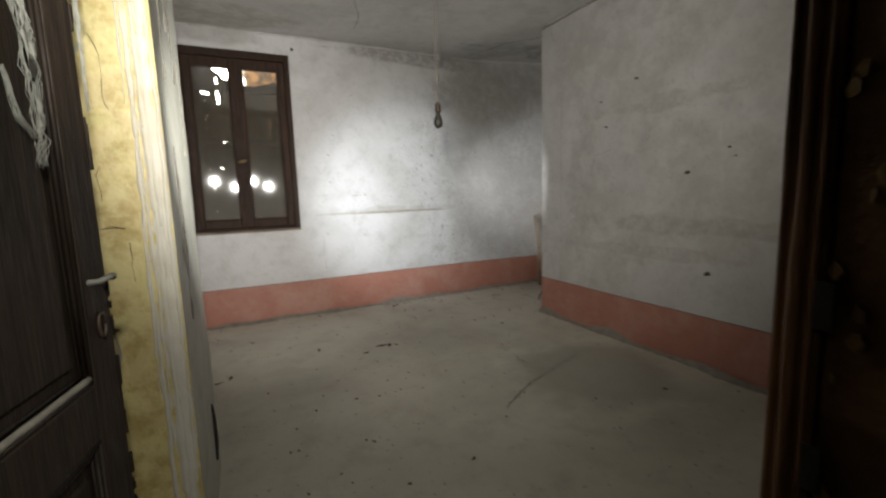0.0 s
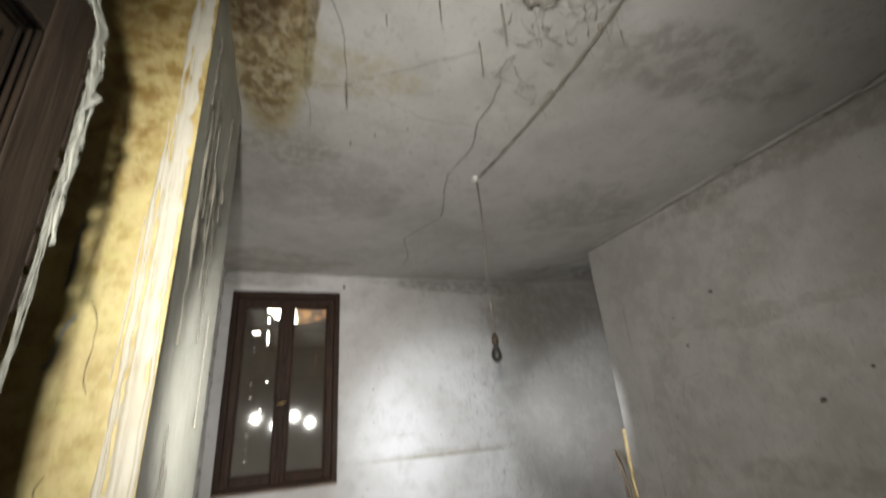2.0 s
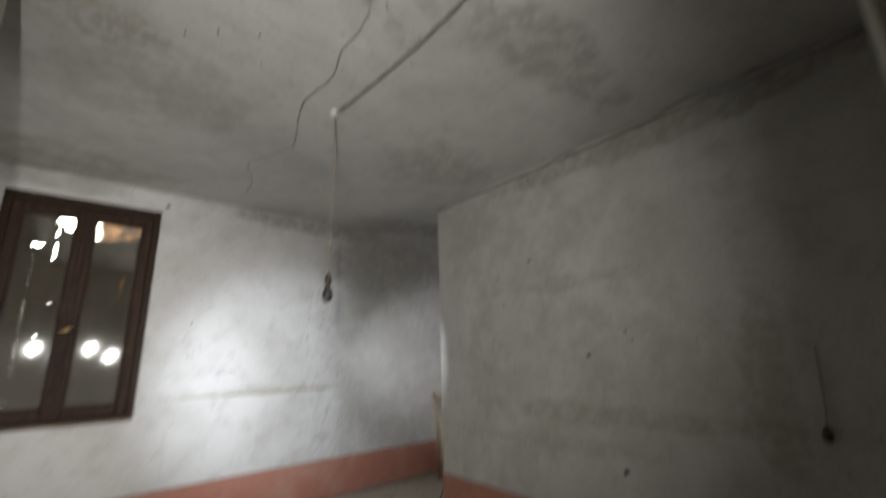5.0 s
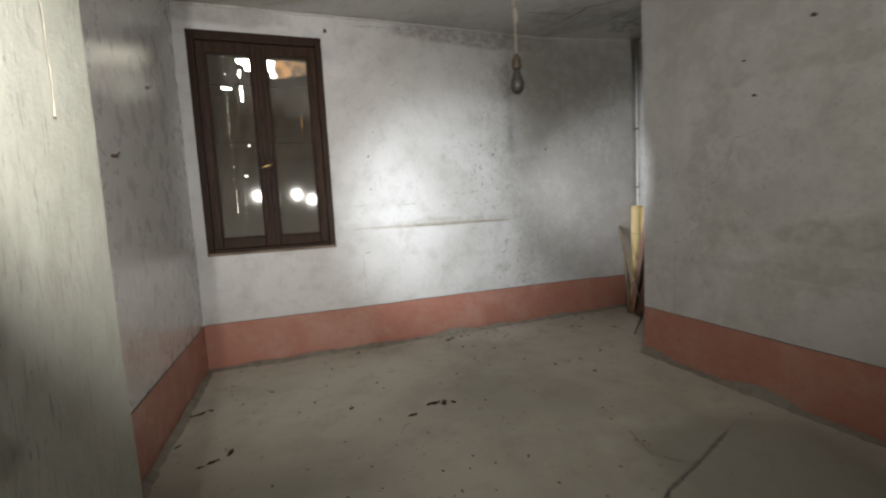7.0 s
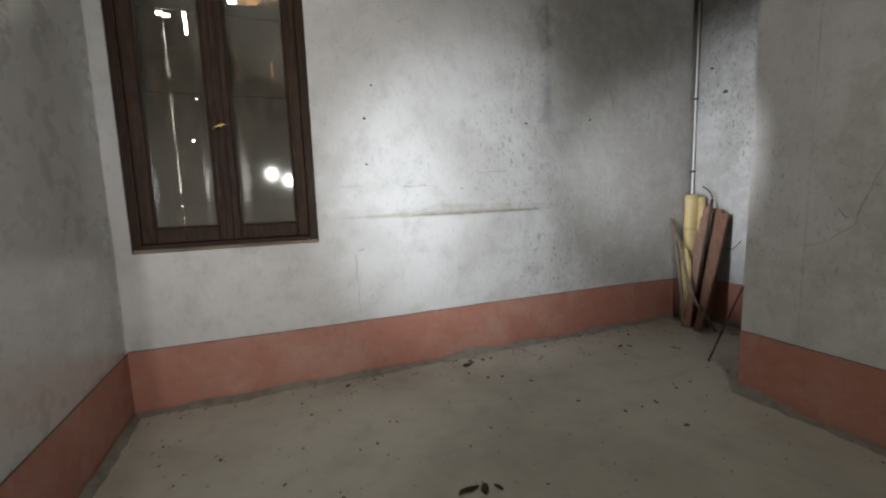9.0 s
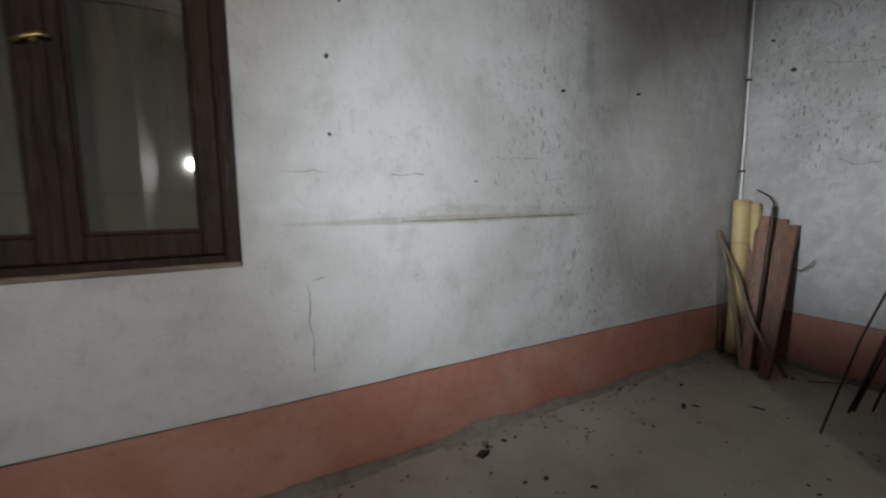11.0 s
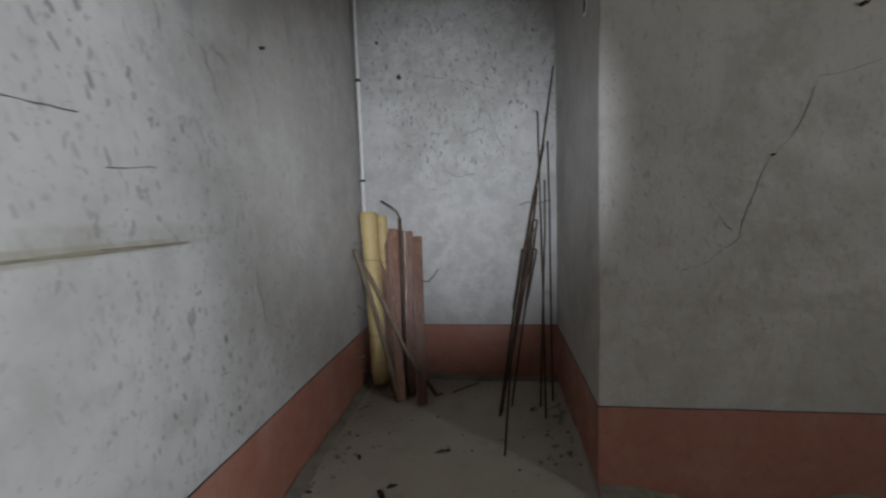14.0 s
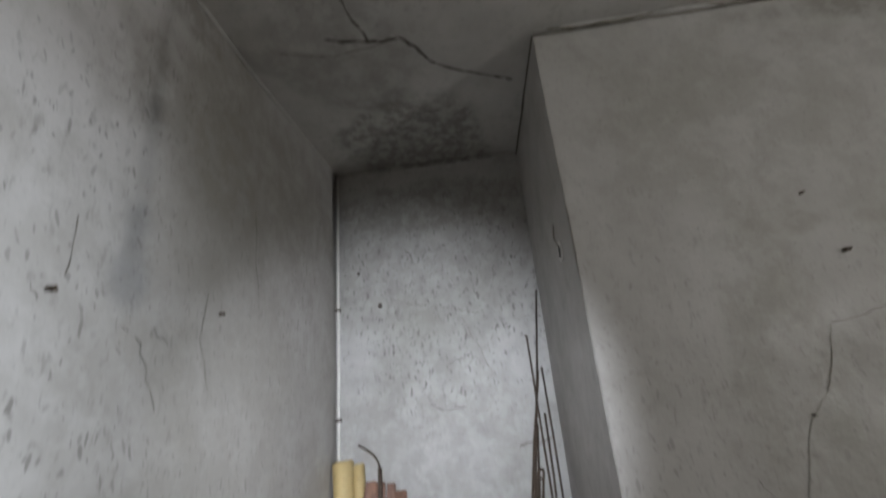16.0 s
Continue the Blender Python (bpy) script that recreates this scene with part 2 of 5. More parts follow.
M_PILLAR = plaster("pillar_plaster", (0.50, 0.505, 0.44), (0.24, 0.24, 0.185), 0.5, (14, 14, 1.6), gloss=0.5)
M_CEILING = plaster("ceiling_plaster", (0.61, 0.60, 0.575), (0.33, 0.315, 0.28), 0.3, (4, 4, 4), gloss=0.6, stains_and_patches=(
    ((0.19, 2.36, 2.95), (0.19, 0.66, 1.0), (0.42, 0.345, 0.155), 0.85, 0.10, 7.0, 0.25),
    ((0.17, 2.32, 2.95), (0.17, 0.55, 1.0), (0.15, 0.088, 0.022), 0.8, 0.16, 6.0, 1.0),
    ((0.13, 2.12, 2.95), (0.13, 0.22, 1.0), (0.075, 0.042, 0.012), 0.9, 0.22, 9.0, 0.6),
    ((0.34, 2.15, 2.95), (0.035, 0.46, 1.0), (0.13, 0.085, 0.022), 0.8, 0.35, 9.0, 0.7),
    ((0.05, 1.74, 2.95), (0.20, 0.24, 1.0), (0.105, 0.095, 0.042), 0.9, 0.18, 5.0, 0.35),
    ((0.28, 1.52, 2.95), (0.16, 0.16, 1.0), (0.19, 0.15, 0.045), 0.75, 0.3, 6.0, 0.8),
    ((0.25, 3.10, 2.95), (0.30, 0.20, 1.0), (0.27, 0.245, 0.17), 0.5, 0.35, 6.0, 0.8),
    ((0.62, 1.50, 2.95), (0.12, 0.08, 1.0), (0.27, 0.24, 0.12), 0.6, 0.5, 8.0, 0.7),
    ((0.55, 2.45, 2.95), (0.35, 0.16, 1.0), (0.40, 0.35, 0.19), 0.5, 0.35, 5.0, 0.8),
    ((2.1, 2.0, 2.95), (0.75, 0.22, 1.0), (0.27, 0.255, 0.22), 0.6, 0.4, 3.0, 0.7),
    ((2.5, 3.4, 2.95), (0.5, 0.4, 1.0), (0.30, 0.285, 0.25), 0.5, 0.5, 3.0, 0.8),
    ((0.9, 1.25, 2.95), (0.30, 0.2, 1.0), (0.30, 0.27, 0.15), 0.5, 0.4, 5.0, 0.8),
    ((0.5, 3.6, 2.95), (0.6, 0.5, 1.0), (0.33, 0.31, 0.27), 0.4, 0.5, 3.0, 0.8),
    ((0.1, 5.1, 2.95), (0.7, 0.4, 1.0), (0.27, 0.24, 0.17), 0.55, 0.4, 3.0, 0.6),
    # darker patch of ceiling in front of the alcove
    ((3.2, 5.1, 2.95), (0.5, 0.4, 1.0), (0.20, 0.19, 0.165), 0.4, 0.4, 3.0, 0.5),
    ((-0.25, 1.50, 2.95), (0.30, 0.70, 1.0), (0.17, 0.16, 0.085), 0.8, 0.2, 4.0, 0.4),
    ((0.75, 1.6, 2.95), (0.40, 0.14, 1.0), (0.33, 0.30, 0.19), 0.5, 0.4, 6.0, 0.9),
    # darker patch across the alcove's ceiling
    ((4.05, 4.85, 2.95), (0.55, 0.55, 1.0), (0.2, 0.19, 0.165), 0.75, 0.35, 4.0, 0.8)))
M_YELLOW = plaster("yellow_limewash", (0.63, 0.56, 0.24), (0.46, 0.37, 0.12), 0.25, (8, 8, 2), gloss=0.5, stains_and_patches=(
    ((-0.1, 2.07, 2.86), (0.40, 1.0, 0.26), (0.10, 0.065, 0.02), 0.9, 0.25, 6.0, 0.5),
    ((-0.12, 2.07, 2.50), (0.32, 1.0, 0.42), (0.25, 0.135, 0.028), 0.8, 0.4, 6.0, 0.7), ((-0.1, 2.07, 1.3), (0.3, 1.0, 1.4), (0.34, 0.22, 0.05), 0.6, 0.5, 4.0, 1.0), ((-0.1, 2.07, 1.6), (0.3, 1.0, 1.5), (0.72, 0.60, 0.30), 0.5, 0.5, 5.0, 1.0)))
M_WHITE_EDGE = plaster("bare_lime_edge", (0.64, 0.615, 0.52), (0.45, 0.38, 0.23), 0.3, (16, 16, 1.0), gloss=0.6)
M_DADO = painted("red_dado_paint", (0.285, 0.122, 0.085), (0.345, 0.205, 0.158), 0.55, 2.6)
M_LINE = plain("dado_line_paint", (0.055, 0.045, 0.04), 0.6)
M_CRACK = plain("shallow_crack", (0.235, 0.218, 0.185), 0.9, vary=0.6)
M_FLOOR_CRACK = plain("dust_filled_crack", (0.275, 0.254, 0.208), 0.9, vary=0.6)
M_CRACK_DEEP = plain("deep_crack", (0.10, 0.09, 0.072), 0.9)
M_WEB = plain("dusty_cobweb", (0.22, 0.205, 0.165), 0.95, vary=0.6)
M_WEB_PALE = plain("pale_cobweb", (0.27, 0.275, 0.235), 0.95, vary=0.7, scale=40.0)
M_WINDOW_WOOD = wood("window_wood", (0.012, 0.005, 0.0022), (0.034, 0.0155, 0.007), 0.62)
M_WINDOW_WOOD.node_tree.nodes["Principled BSDF"].inputs["Specular IOR Level"].default_value = 0.22
M_SILL_WOOD = wood("weathered_sill_wood", (0.07, 0.045, 0.03), (0.24, 0.18, 0.13), 0.65, (2, 30, 30))
# near-black for solid shapes; the shade inside a hole is put into the colour
M_HOLE_SHADE = plain("hole_shade", (0.02, 0.018, 0.015), 0.9)
M_DOOR = wood("dark_door_paint", (0.012, 0.0085, 0.0055), (0.032, 0.022, 0.014), 0.6)
M_DOOR.node_tree.nodes["Principled BSDF"].inputs["Specular IOR Level"].default_value = 0.2
M_FRAME = wood("orange_frame_wood", (0.06, 0.024, 0.008), (0.21, 0.098, 0.034), 0.5)
M_LINING = painted("peeling_brown_lining", (0.11, 0.060, 0.026), (0.30, 0.19, 0.085), 0.38, 5.0, 0.6)
M_SHUTTER = wood("shutter_boards", (0.018, 0.011, 0.006), (0.058, 0.034, 0.017), 0.75)
M_SLAT = wood("brown_slat", (0.10, 0.042, 0.022), (0.20, 0.092, 0.05), 0.5)
M_STICK = wood("grey_stick", (0.10, 0.075, 0.05), (0.23, 0.18, 0.125), 0.75)
M_ROLL = painted("yellow_foam", (0.48, 0.37, 0.17), (0.38, 0.28, 0.115), 0.6, 6.0, 0.2)
M_RUST = plain("rusty_steel", (0.085, 0.06, 0.042), 0.6, 0.5, 0.7, 30)
M_STEEL = plain("dull_steel", (0.42, 0.40, 0.37), 0.35, 0.9, 0.5, 30)
M_WHITE = plain("white_plastic", (0.72, 0.71, 0.67), 0.4, vary=0.25)
M_BRASS = plain("brass", (0.42, 0.31, 0.12), 0.35, 0.9, 0.5)
M_CORD = plain("cord", (0.20, 0.18, 0.145), 0.8)
M_LEAF = plain("dry_leaf", (0.085, 0.06, 0.036), 0.85, vary=0.7, scale=60)
M_CHIP = plain("plaster_chip", (0.25, 0.235, 0.20), 0.8)
M_DUST = painted("heaped_dust", (0.19, 0.172, 0.138), (0.10, 0.088, 0.07), 0.85, 14, 0.7)
M_BULB = plain("dusty_bulb", (0.032, 0.029, 0.024), 0.5, vary=0.3)


def floor_material():
    m, t, s = material("dusty_concrete")
    flat = coords(t)
    a = ramp(t, noise_tex(t, flat, 0.8, 5, 0.6, 0.3), 0.38, 0.70)
    b = ramp(t, noise_tex(t, flat, 5, 6, 0.65), 0.45, 0.75)
    speck = ramp(t, noise_tex(t, flat, 26, 3, 0.5), 0.665, 0.72)
    col = mix(t, a, (0.40, 0.372, 0.308), (0.305, 0.282, 0.23))
    col = mix(t, math_node(t, "MULTIPLY", b, 0.35), col, (0.21, 0.19, 0.153))
    col = mix(t, math_node(t, "MULTIPLY", speck, 0.45), col, (0.09, 0.078, 0.06))
    d = spot_mask(t, (2.45, 2.75, 0), (0.62, 0.55, 1), 0.25, 1.6)
    col = mix(t, math_node(t, "MULTIPLY", ramp(t, d, 1.15, 0.7), 0.6), col, (0.17, 0.156, 0.128))
    t.links.new(col, s.inputs["Base Color"])
    s.inputs["Roughness"].default_value = 0.75
    bump(t, s, math_node(t, "ADD", noise_tex(t, flat, 9, 6), math_node(t, "MULTIPLY", noise_tex(t, flat, 70, 3), 0.4)), 0.3, 0.01)
    return m


def glass_material():
    m, t, s = material("dirty_glass")
    out = t.nodes["Material Output"]
    flat = coords(t)
    clear = t.nodes.new("ShaderNodeBsdfTransparent")
    clear.inputs[0].default_value = (0.86, 0.88, 0.84, 1)
    gloss = t.nodes.new("ShaderNodeBsdfGlossy")
    gloss.inputs["Roughness"].default_value = 0.04
    dust = t.nodes.new("ShaderNodeBsdfDiffuse")
    dust.inputs[0].default_value = (0.34, 0.325, 0.29, 1)
    fres = t.nodes.new("ShaderNodeFresnel")
    fres.inputs[0].default_value = 1.5
    a = t.nodes.new("ShaderNodeMixShader")
    t.links.new(math_node(t, "MULTIPLY", fres.outputs[0], 1.6), a.inputs[0])
    t.links.new(clear.outputs[0], a.inputs[1])
    t.links.new(gloss.outputs[0], a.inputs[2])
    b = t.nodes.new("ShaderNodeMixShader")
    film = ramp(t, noise_tex(t, coords(t, (9, 9, 2)), 1.5, 5, 0.6, 0.5), 0.3, 0.8, 0.01, 0.05)
    height = t.nodes.new("ShaderNodeSeparateXYZ")
    t.links.new(flat, height.inputs[0])
    film = math_node(t, "ADD", film, ramp(t, height.outputs[2], 2.1, 1.1, 0.0, 0.09))
    t.links.new(film, b.inputs[0])
    t.links.new(a.outputs[0], b.inputs[1])
    t.links.new(dust.outputs[0], b.inputs[2])
    t.links.new(b.outputs[0], out.inputs[0])
    return m


def math_node_vec(tree, vec):
    """The place moved a little by noise, for uneven edges."""
    n = tree.nodes.new("ShaderNodeTexNoise")
    n.inputs["Scale"].default_value = 6.0
    tree.links.new(vec, n.inputs["Vector"])
    far = node(tree, "ShaderNodeVectorMath", operation="SCALE")
    tree.links.new(n.outputs["Color"], far.inputs[0])
    far.inputs["Scale"].default_value = 0.12
    add = node(tree, "ShaderNodeVectorMath", operation="ADD")
    tree.links.new(vec, add.inputs[0])
    tree.links.new(far.outputs[0], add.inputs[1])
    return add.outputs[0]


def glow_material():
    m, t, s = material("daylight_with_amber_glow")
    s.inputs["Base Color"].default_value = (0.03, 0.025, 0.02, 1)
    flat = coords(t)
    sep = t.nodes.new("ShaderNodeSeparateXYZ")
    t.links.new(math_node_vec(t, flat), sep.inputs[0])
    # amber emission stands in for wood lit by daylight behind the panes
    warm = ramp(t, sep.outputs[0], 0.40, 0.50)
    dim = ramp(t, noise_tex(t, flat, 9, 4, 0.6, 0.6), 0.38, 0.66, 0.002, 0.024)
    amber = mix(t, dim, (0.0, 0.0, 0.0), (1.0, 0.40, 0.09))
    t.links.new(mix(t, warm, (1.0, 0.96, 0.86), amber), s.inputs["Emission Color"])
    s.inputs["Emission Strength"].default_value = 30.0
    return m


M_FLOOR, M_GLASS, M_GLOW = floor_material(), glass_material(), glow_material()

# ---- mesh helpers ----
def finish(name, bm, mat, parent=None, label=""):
    me = bpy.data.meshes.new(name)
    bm.to_mesh(me)
    bm.free()
    for m in mat if isinstance(mat, (list, tuple)) else (mat,):
        me.materials.append(m)
    ob = new(name, me)
    if parent:
        ob.parent = parent
    if label:
        ob["label"] = label
    return ob


def part(name, bm, mat, parent, label=""):
    return finish(name, bm, mat, parent, label)


def thing(name, label, category, group="", kind="", at=(0, 0, 0)):
    ob = new(name)
    ob.location = at
    ob.empty_display_size = 0.05
    return tagged(ob, label, category, group, kind)


def add_box(bm, lo, hi, bevel=0.0, turn=None):
    v = [bm.verts.new((x, y, z)) for x in (lo[0], hi[0]) for y in (lo[1], hi[1]) for z in (lo[2], hi[2])]
    fs = [bm.faces.new([v[i] for i in q]) for q in ((0, 1, 3, 2), (4, 6, 7, 5), (0, 4, 5, 1), (2, 3, 7, 6), (0, 2, 6, 4), (1, 5, 7, 3))]
    if turn is not None:
        bmesh.ops.transform(bm, matrix=turn, verts=v)
    if bevel:
        bmesh.ops.bevel(bm, geom=list({e for f in fs for e in f.edges}), offset=bevel, segments=2, affect="EDGES", profile=0.5)
    return v


def box(lo, hi, bevel=0.0):
    bm = bmesh.new()
    add_box(bm, lo, hi, bevel)
    return bm


def add_tube(bm, points, radius, sides=8, flat=1.0):
    """A tube along points; radius a number or one per point."""
    pts = [Vector(p) for p in points]
    rad = radius if isinstance(radius, (list, tuple)) else [radius] * len(pts)
    rings = []
    for i, p in enumerate(pts):
        d = (pts[min(i + 1, len(pts) - 1)] - pts[max(i - 1, 0)])
        d = d.normalized() if d.length > 1e-9 else Vector((0, 0, 1))
        a = d.orthogonal().normalized() if i == 0 else (a - a.dot(d) * d).normalized()
        b = d.cross(a)
        rings.append([bm.verts.new(p + (a * math.cos(w) + b * math.sin(w) * flat) * rad[i]) for w in (2 * math.pi * k / sides for k in range(sides))])
    for r, q in zip(rings, rings[1:]):
        for k in range(sides):
            f = bm.faces.new((r[k], r[(k + 1) % sides], q[(k + 1) % sides], q[k]))
            f.smooth = True
    bm.faces.new(list(reversed(rings[0])))
    bm.faces.new(rings[-1])


def tube(points, radius, sides=8, flat=1.0):
    bm = bmesh.new()
    add_tube(bm, points, radius, sides, flat)
    return bm


def add_lathe(bm, profile, centre, sides=20):
    """Turns (radius, height) pairs round a standing axis through centre."""
    c = Vector(centre)
    rings = [[bm.verts.new(c + Vector((r * math.cos(w), r * math.sin(w), h))) for w in (2 * math.pi * k / sides for k in range(sides))] for r, h in profile]
    for r, q in zip(rings, rings[1:]):
        for k in range(sides):
            f = bm.faces.new((r[k], r[(k + 1) % sides], q[(k + 1) % sides], q[k]))
            f.smooth = True
    bm.faces.new(list(reversed(rings[0])))
    bm.faces.new(rings[-1])


def lathe(profile, centre, sides=20):
    bm = bmesh.new()
    add_lathe(bm, profile, centre, sides)
    return bm


def steps(a, b, size, extra=()):
    n = max(1, round((b - a) / size))
    return sorted({round(a + (b - a) * i / n, 4) for i in range(n + 1)} | {round(e, 4) for e in extra if a < e < b})


def slab(place, us, vs, depth, hole=None, uneven=0.006, lift=None):
    """A wall with an uneven face. place(u, v, d) gives the point; d runs into the wall. hole(u, v): no wall there."""
    bm = bmesh.new()
    front, back = {}, {}
    for u in us:
        for v in vs:
            p = Vector(place(u, v, 0))
            d = uneven * (noise.noise(p * 1.3) + 0.5 * noise.noise(p * 3.7) + 0.22 * noise.noise(p * 11) + 0.9)
            extra = lift(u, v) if lift else 0.0
            front[u, v] = bm.verts.new(place(u, v, d + extra))
            back[u, v] = bm.verts.new(place(u, v, depth))
    edges = {}
    for a, b in zip(us, us[1:]):
        for c, d in zip(vs, vs[1:]):
            if hole and hole((a + b) / 2, (c + d) / 2):
                continue
            loop = [(a, c), (b, c), (b, d), (a, d)]
            bm.faces.new([front[k] for k in loop]).smooth = True
            bm.faces.new([back[k] for k in reversed(loop)])
            for k, l in zip(loop, loop[1:] + loop[:1]):
                key = frozenset((k, l))
                edges[key] = None if key in edges else (k, l)
    for pair in edges.values():
        if pair:
            k, l = pair
            bm.faces.new((front[l], front[k], back[k], back[l]))
            e = bm.edges.get((front[k], front[l]))
            if e:
                e.smooth = False
    bmesh.ops.delete(bm, geom=[v for v in bm.verts if not v.link_faces], context="VERTS")
    bmesh.ops.recalc_face_normals(bm, faces=bm.faces)
    return bm


def structure(ob, label, category):
    return tagged(ob, label, category, kind="structure")


# ---- the room: x to the right, y from the door to the window wall ----
LEFT, RIGHT, DOOR, BACK, END = -0.285, 3.163, 0.874, 5.448, 4.36
BREAST, HIGH, DADO = 4.205, 2.948, 0.379
JAMB_L, JAMB_R, HEAD = -0.17, 0.862, 2.33
PIL_X, PIL_A, PIL_B = 0.055, 2.07, 2.83
WX0, WX1, WZ0, WZ1 = -0.20, 0.842, 0.970, 2.795
TOP = 3.25


def back_y(x):
    """The window wall runs slightly askew towards the alcove."""
    return BACK + 0.0225 * max(0.0, x - 1.0)


def rise(x, y):
    """The ceiling sags in the room and climbs a little into the alcove."""
    up = max(0.0, min(1.0, (x - RIGHT) / (END - RIGHT))) * 0.125
    return HIGH + up + 0.045 * max(0.0, min(1.0, (y - 4.2) / 1.25)) * (1 - up / 0.125)


def in_window(x, z):
    return WX0 < x < WX1 and WZ0 < z < WZ1


structure(finish("floor", slab(lambda u, v, d: (u, v, -d), steps(-2.6, 4.9, 0.12), steps(-2.6, 6.1, 0.12), 0.25, uneven=0.003), M_FLOOR),
          "dusty grey concrete floor strewn with dry debris", "floor")
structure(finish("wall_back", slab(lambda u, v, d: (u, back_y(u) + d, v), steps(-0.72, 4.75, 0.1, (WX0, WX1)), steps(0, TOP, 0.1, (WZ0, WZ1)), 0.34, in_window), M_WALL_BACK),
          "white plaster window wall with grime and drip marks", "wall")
structure(finish("wall_left", slab(lambda u, v, d: (LEFT - d, u, v), steps(-0.0 + DOOR, BACK, 0.1), steps(0, TOP, 0.1), 0.4), M_WALL_LEFT),
          "slightly glossy grey-white plaster wall beside the window", "wall")
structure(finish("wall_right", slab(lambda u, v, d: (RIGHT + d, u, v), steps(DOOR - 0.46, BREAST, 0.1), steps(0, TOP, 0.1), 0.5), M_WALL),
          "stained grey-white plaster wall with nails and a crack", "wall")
structure(finish("wall_alcove_side", slab(lambda u, v, d: (u, BREAST - d, v), steps(RIGHT + 0.002, END, 0.1), steps(0, TOP, 0.1), 0.3, uneven=0.004), M_WALL),
          "narrow plaster return wall of the alcove", "wall")
structure(finish("wall_alcove_end", slab(lambda u, v, d: (END + d, u, v), steps(BREAST - 0.3, BACK + 0.35, 0.1), steps(0, TOP, 0.1), 0.3), M_WALL_ALCOVE),
          "plaster end wall of the alcove with dark dust marks", "wall")
structure(finish("wall_door", slab(lambda u, v, d: (u, DOOR - d, v), steps(-0.72, RIGHT, 0.1, (JAMB_L - 0.05, JAMB_R + 0.05)), steps(0, TOP, 0.1, (HEAD + 0.05,)), 0.46,
          lambda u, v: JAMB_L - 0.05 < u < JAMB_R + 0.05 and v < HEAD + 0.05), M_WALL),
          "plaster wall with the doorway into the room", "wall")

# ceiling, one uneven sheet
cx, cy = steps(-0.7, 4.75, 0.1), steps(DOOR - 0.46, 5.8, 0.1)
structure(finish("ceiling", slab(lambda u, v, d: (u, v, rise(u, v) + d), cx, cy, 0.5, uneven=0.010), M_CEILING),
          "cracked grey-white plaster ceiling with a brown damp stain", "ceiling")

# pillar beside the door: yellow face, worn white edge, grey flank
pillar = structure(finish("wall_pillar", slab(lambda u, v, d: (PIL_X - d, u, v), steps(PIL_A + 0.012, PIL_B, 0.06), steps(0, TOP, 0.08), 0.33, uneven=0.007), M_PILLAR),
                   "grey plastered flank of a wall pillar beside the door", "wall")
bm = slab(lambda u, v, d: (u, PIL_A + d, v), steps(LEFT - 0.05, PIL_X - 0.004, 0.03), steps(0, TOP, 0.05), 0.011, uneven=0.004)
part("painted_face", bm, M_YELLOW, pillar, "yellow limewash, stained and peeling")


def edge_strip(seed, x_mid, width, z0, z1):
    """One ragged tongue of bare lime where the paint has come off along the corner."""
    bm, rows = bmesh.new(), []
    for z in steps(z0, z1, 0.012):
        end = min(1.0, (z - z0) / 0.15 + 0.05, (z1 - z) / 0.15 + 0.05)
        w = width * end * (0.6 + 0.7 * noise.noise((seed, 0, z * 3.1)) + 0.5 * noise.noise((seed, 3, z * 14)) + 0.3 * noise.noise((seed, 5, z * 45)))
        c = x_mid + 0.010 * noise.noise((seed, 9, z * 1.7)) + 0.004 * noise.noise((seed, 7, z * 11))
        w = max(0.0012, min(w, PIL_X - 0.005 - c))
        y = PIL_A - 0.002 - 0.0015 * noise.noise((seed, 1, z * 24))
        rows.append([bm.verts.new(q) for q in ((c - w, PIL_A + 0.004, z), (c - w * 0.4, y, z), (c + w * 0.4, y - 0.001, z), (c + w, PIL_A + 0.004, z))])
    for r, q in zip(rows, rows[1:]):
        for k in range(3):
            bm.faces.new((r[k], r[k + 1], q[k + 1], q[k])).smooth = True
    return bm


for i, (x, w, z0, z1) in enumerate(((0.022, 0.030, 0.0, 2.92), (0.008, 0.016, 0.0, 2.6), (-0.008, 0.011, 0.5, 2.85), (-0.022, 0.008, 0.2, 1.5), (-0.016, 0.008, 1.25, 2.3), (-0.034, 0.005, 0.7, 1.25), (-0.030, 0.004, 1.6, 2.0), (0.040, 0.012, 0.4, 2.2))):
    part("bare_edge", edge_strip(i * 3.7, x, w, z0, z1), M_WHITE_EDGE, pillar, "bare white lime along the worn corner")


# ---- dado: painted band with a dark line on top ----
def dado(name, place, length_a, length_b, z_of=lambda u: DADO):
    us = steps(length_a, length_b, 0.06)
    bm = bmesh.new()
    rows = [[bm.verts.new(place(u, z, d)) for z, d in ((0.0, 0.000), (0.04, 0.004 + 0.003 * noise.noise((u * 8, 1, 0))), (z_of(u) * 0.5, 0.004), (z_of(u), 0.004), (z_of(u), -0.012))] for u in us]
    for a, b in zip(rows, rows[1:]):
        for k in range(4):
            bm.faces.new((a[k], b[k], b[k + 1], a[k + 1]))
    bmesh.ops.recalc_face_normals(bm, faces=bm.faces)
    band = structure(finish(name, bm, M_DADO), "faded brick-red painted dado band along the wall foot", "baseboard")
    bm = bmesh.new()
    line = [place(u, z_of(u) + 0.0025, 0.0035) for u in us]
    add_tube(bm, line, [0.0028 + 0.0012 * noise.noise((u * 9, 0, 4)) for u in us], 5)
    part("line", bm, M_LINE, band, "thin dark painted line")
    return band


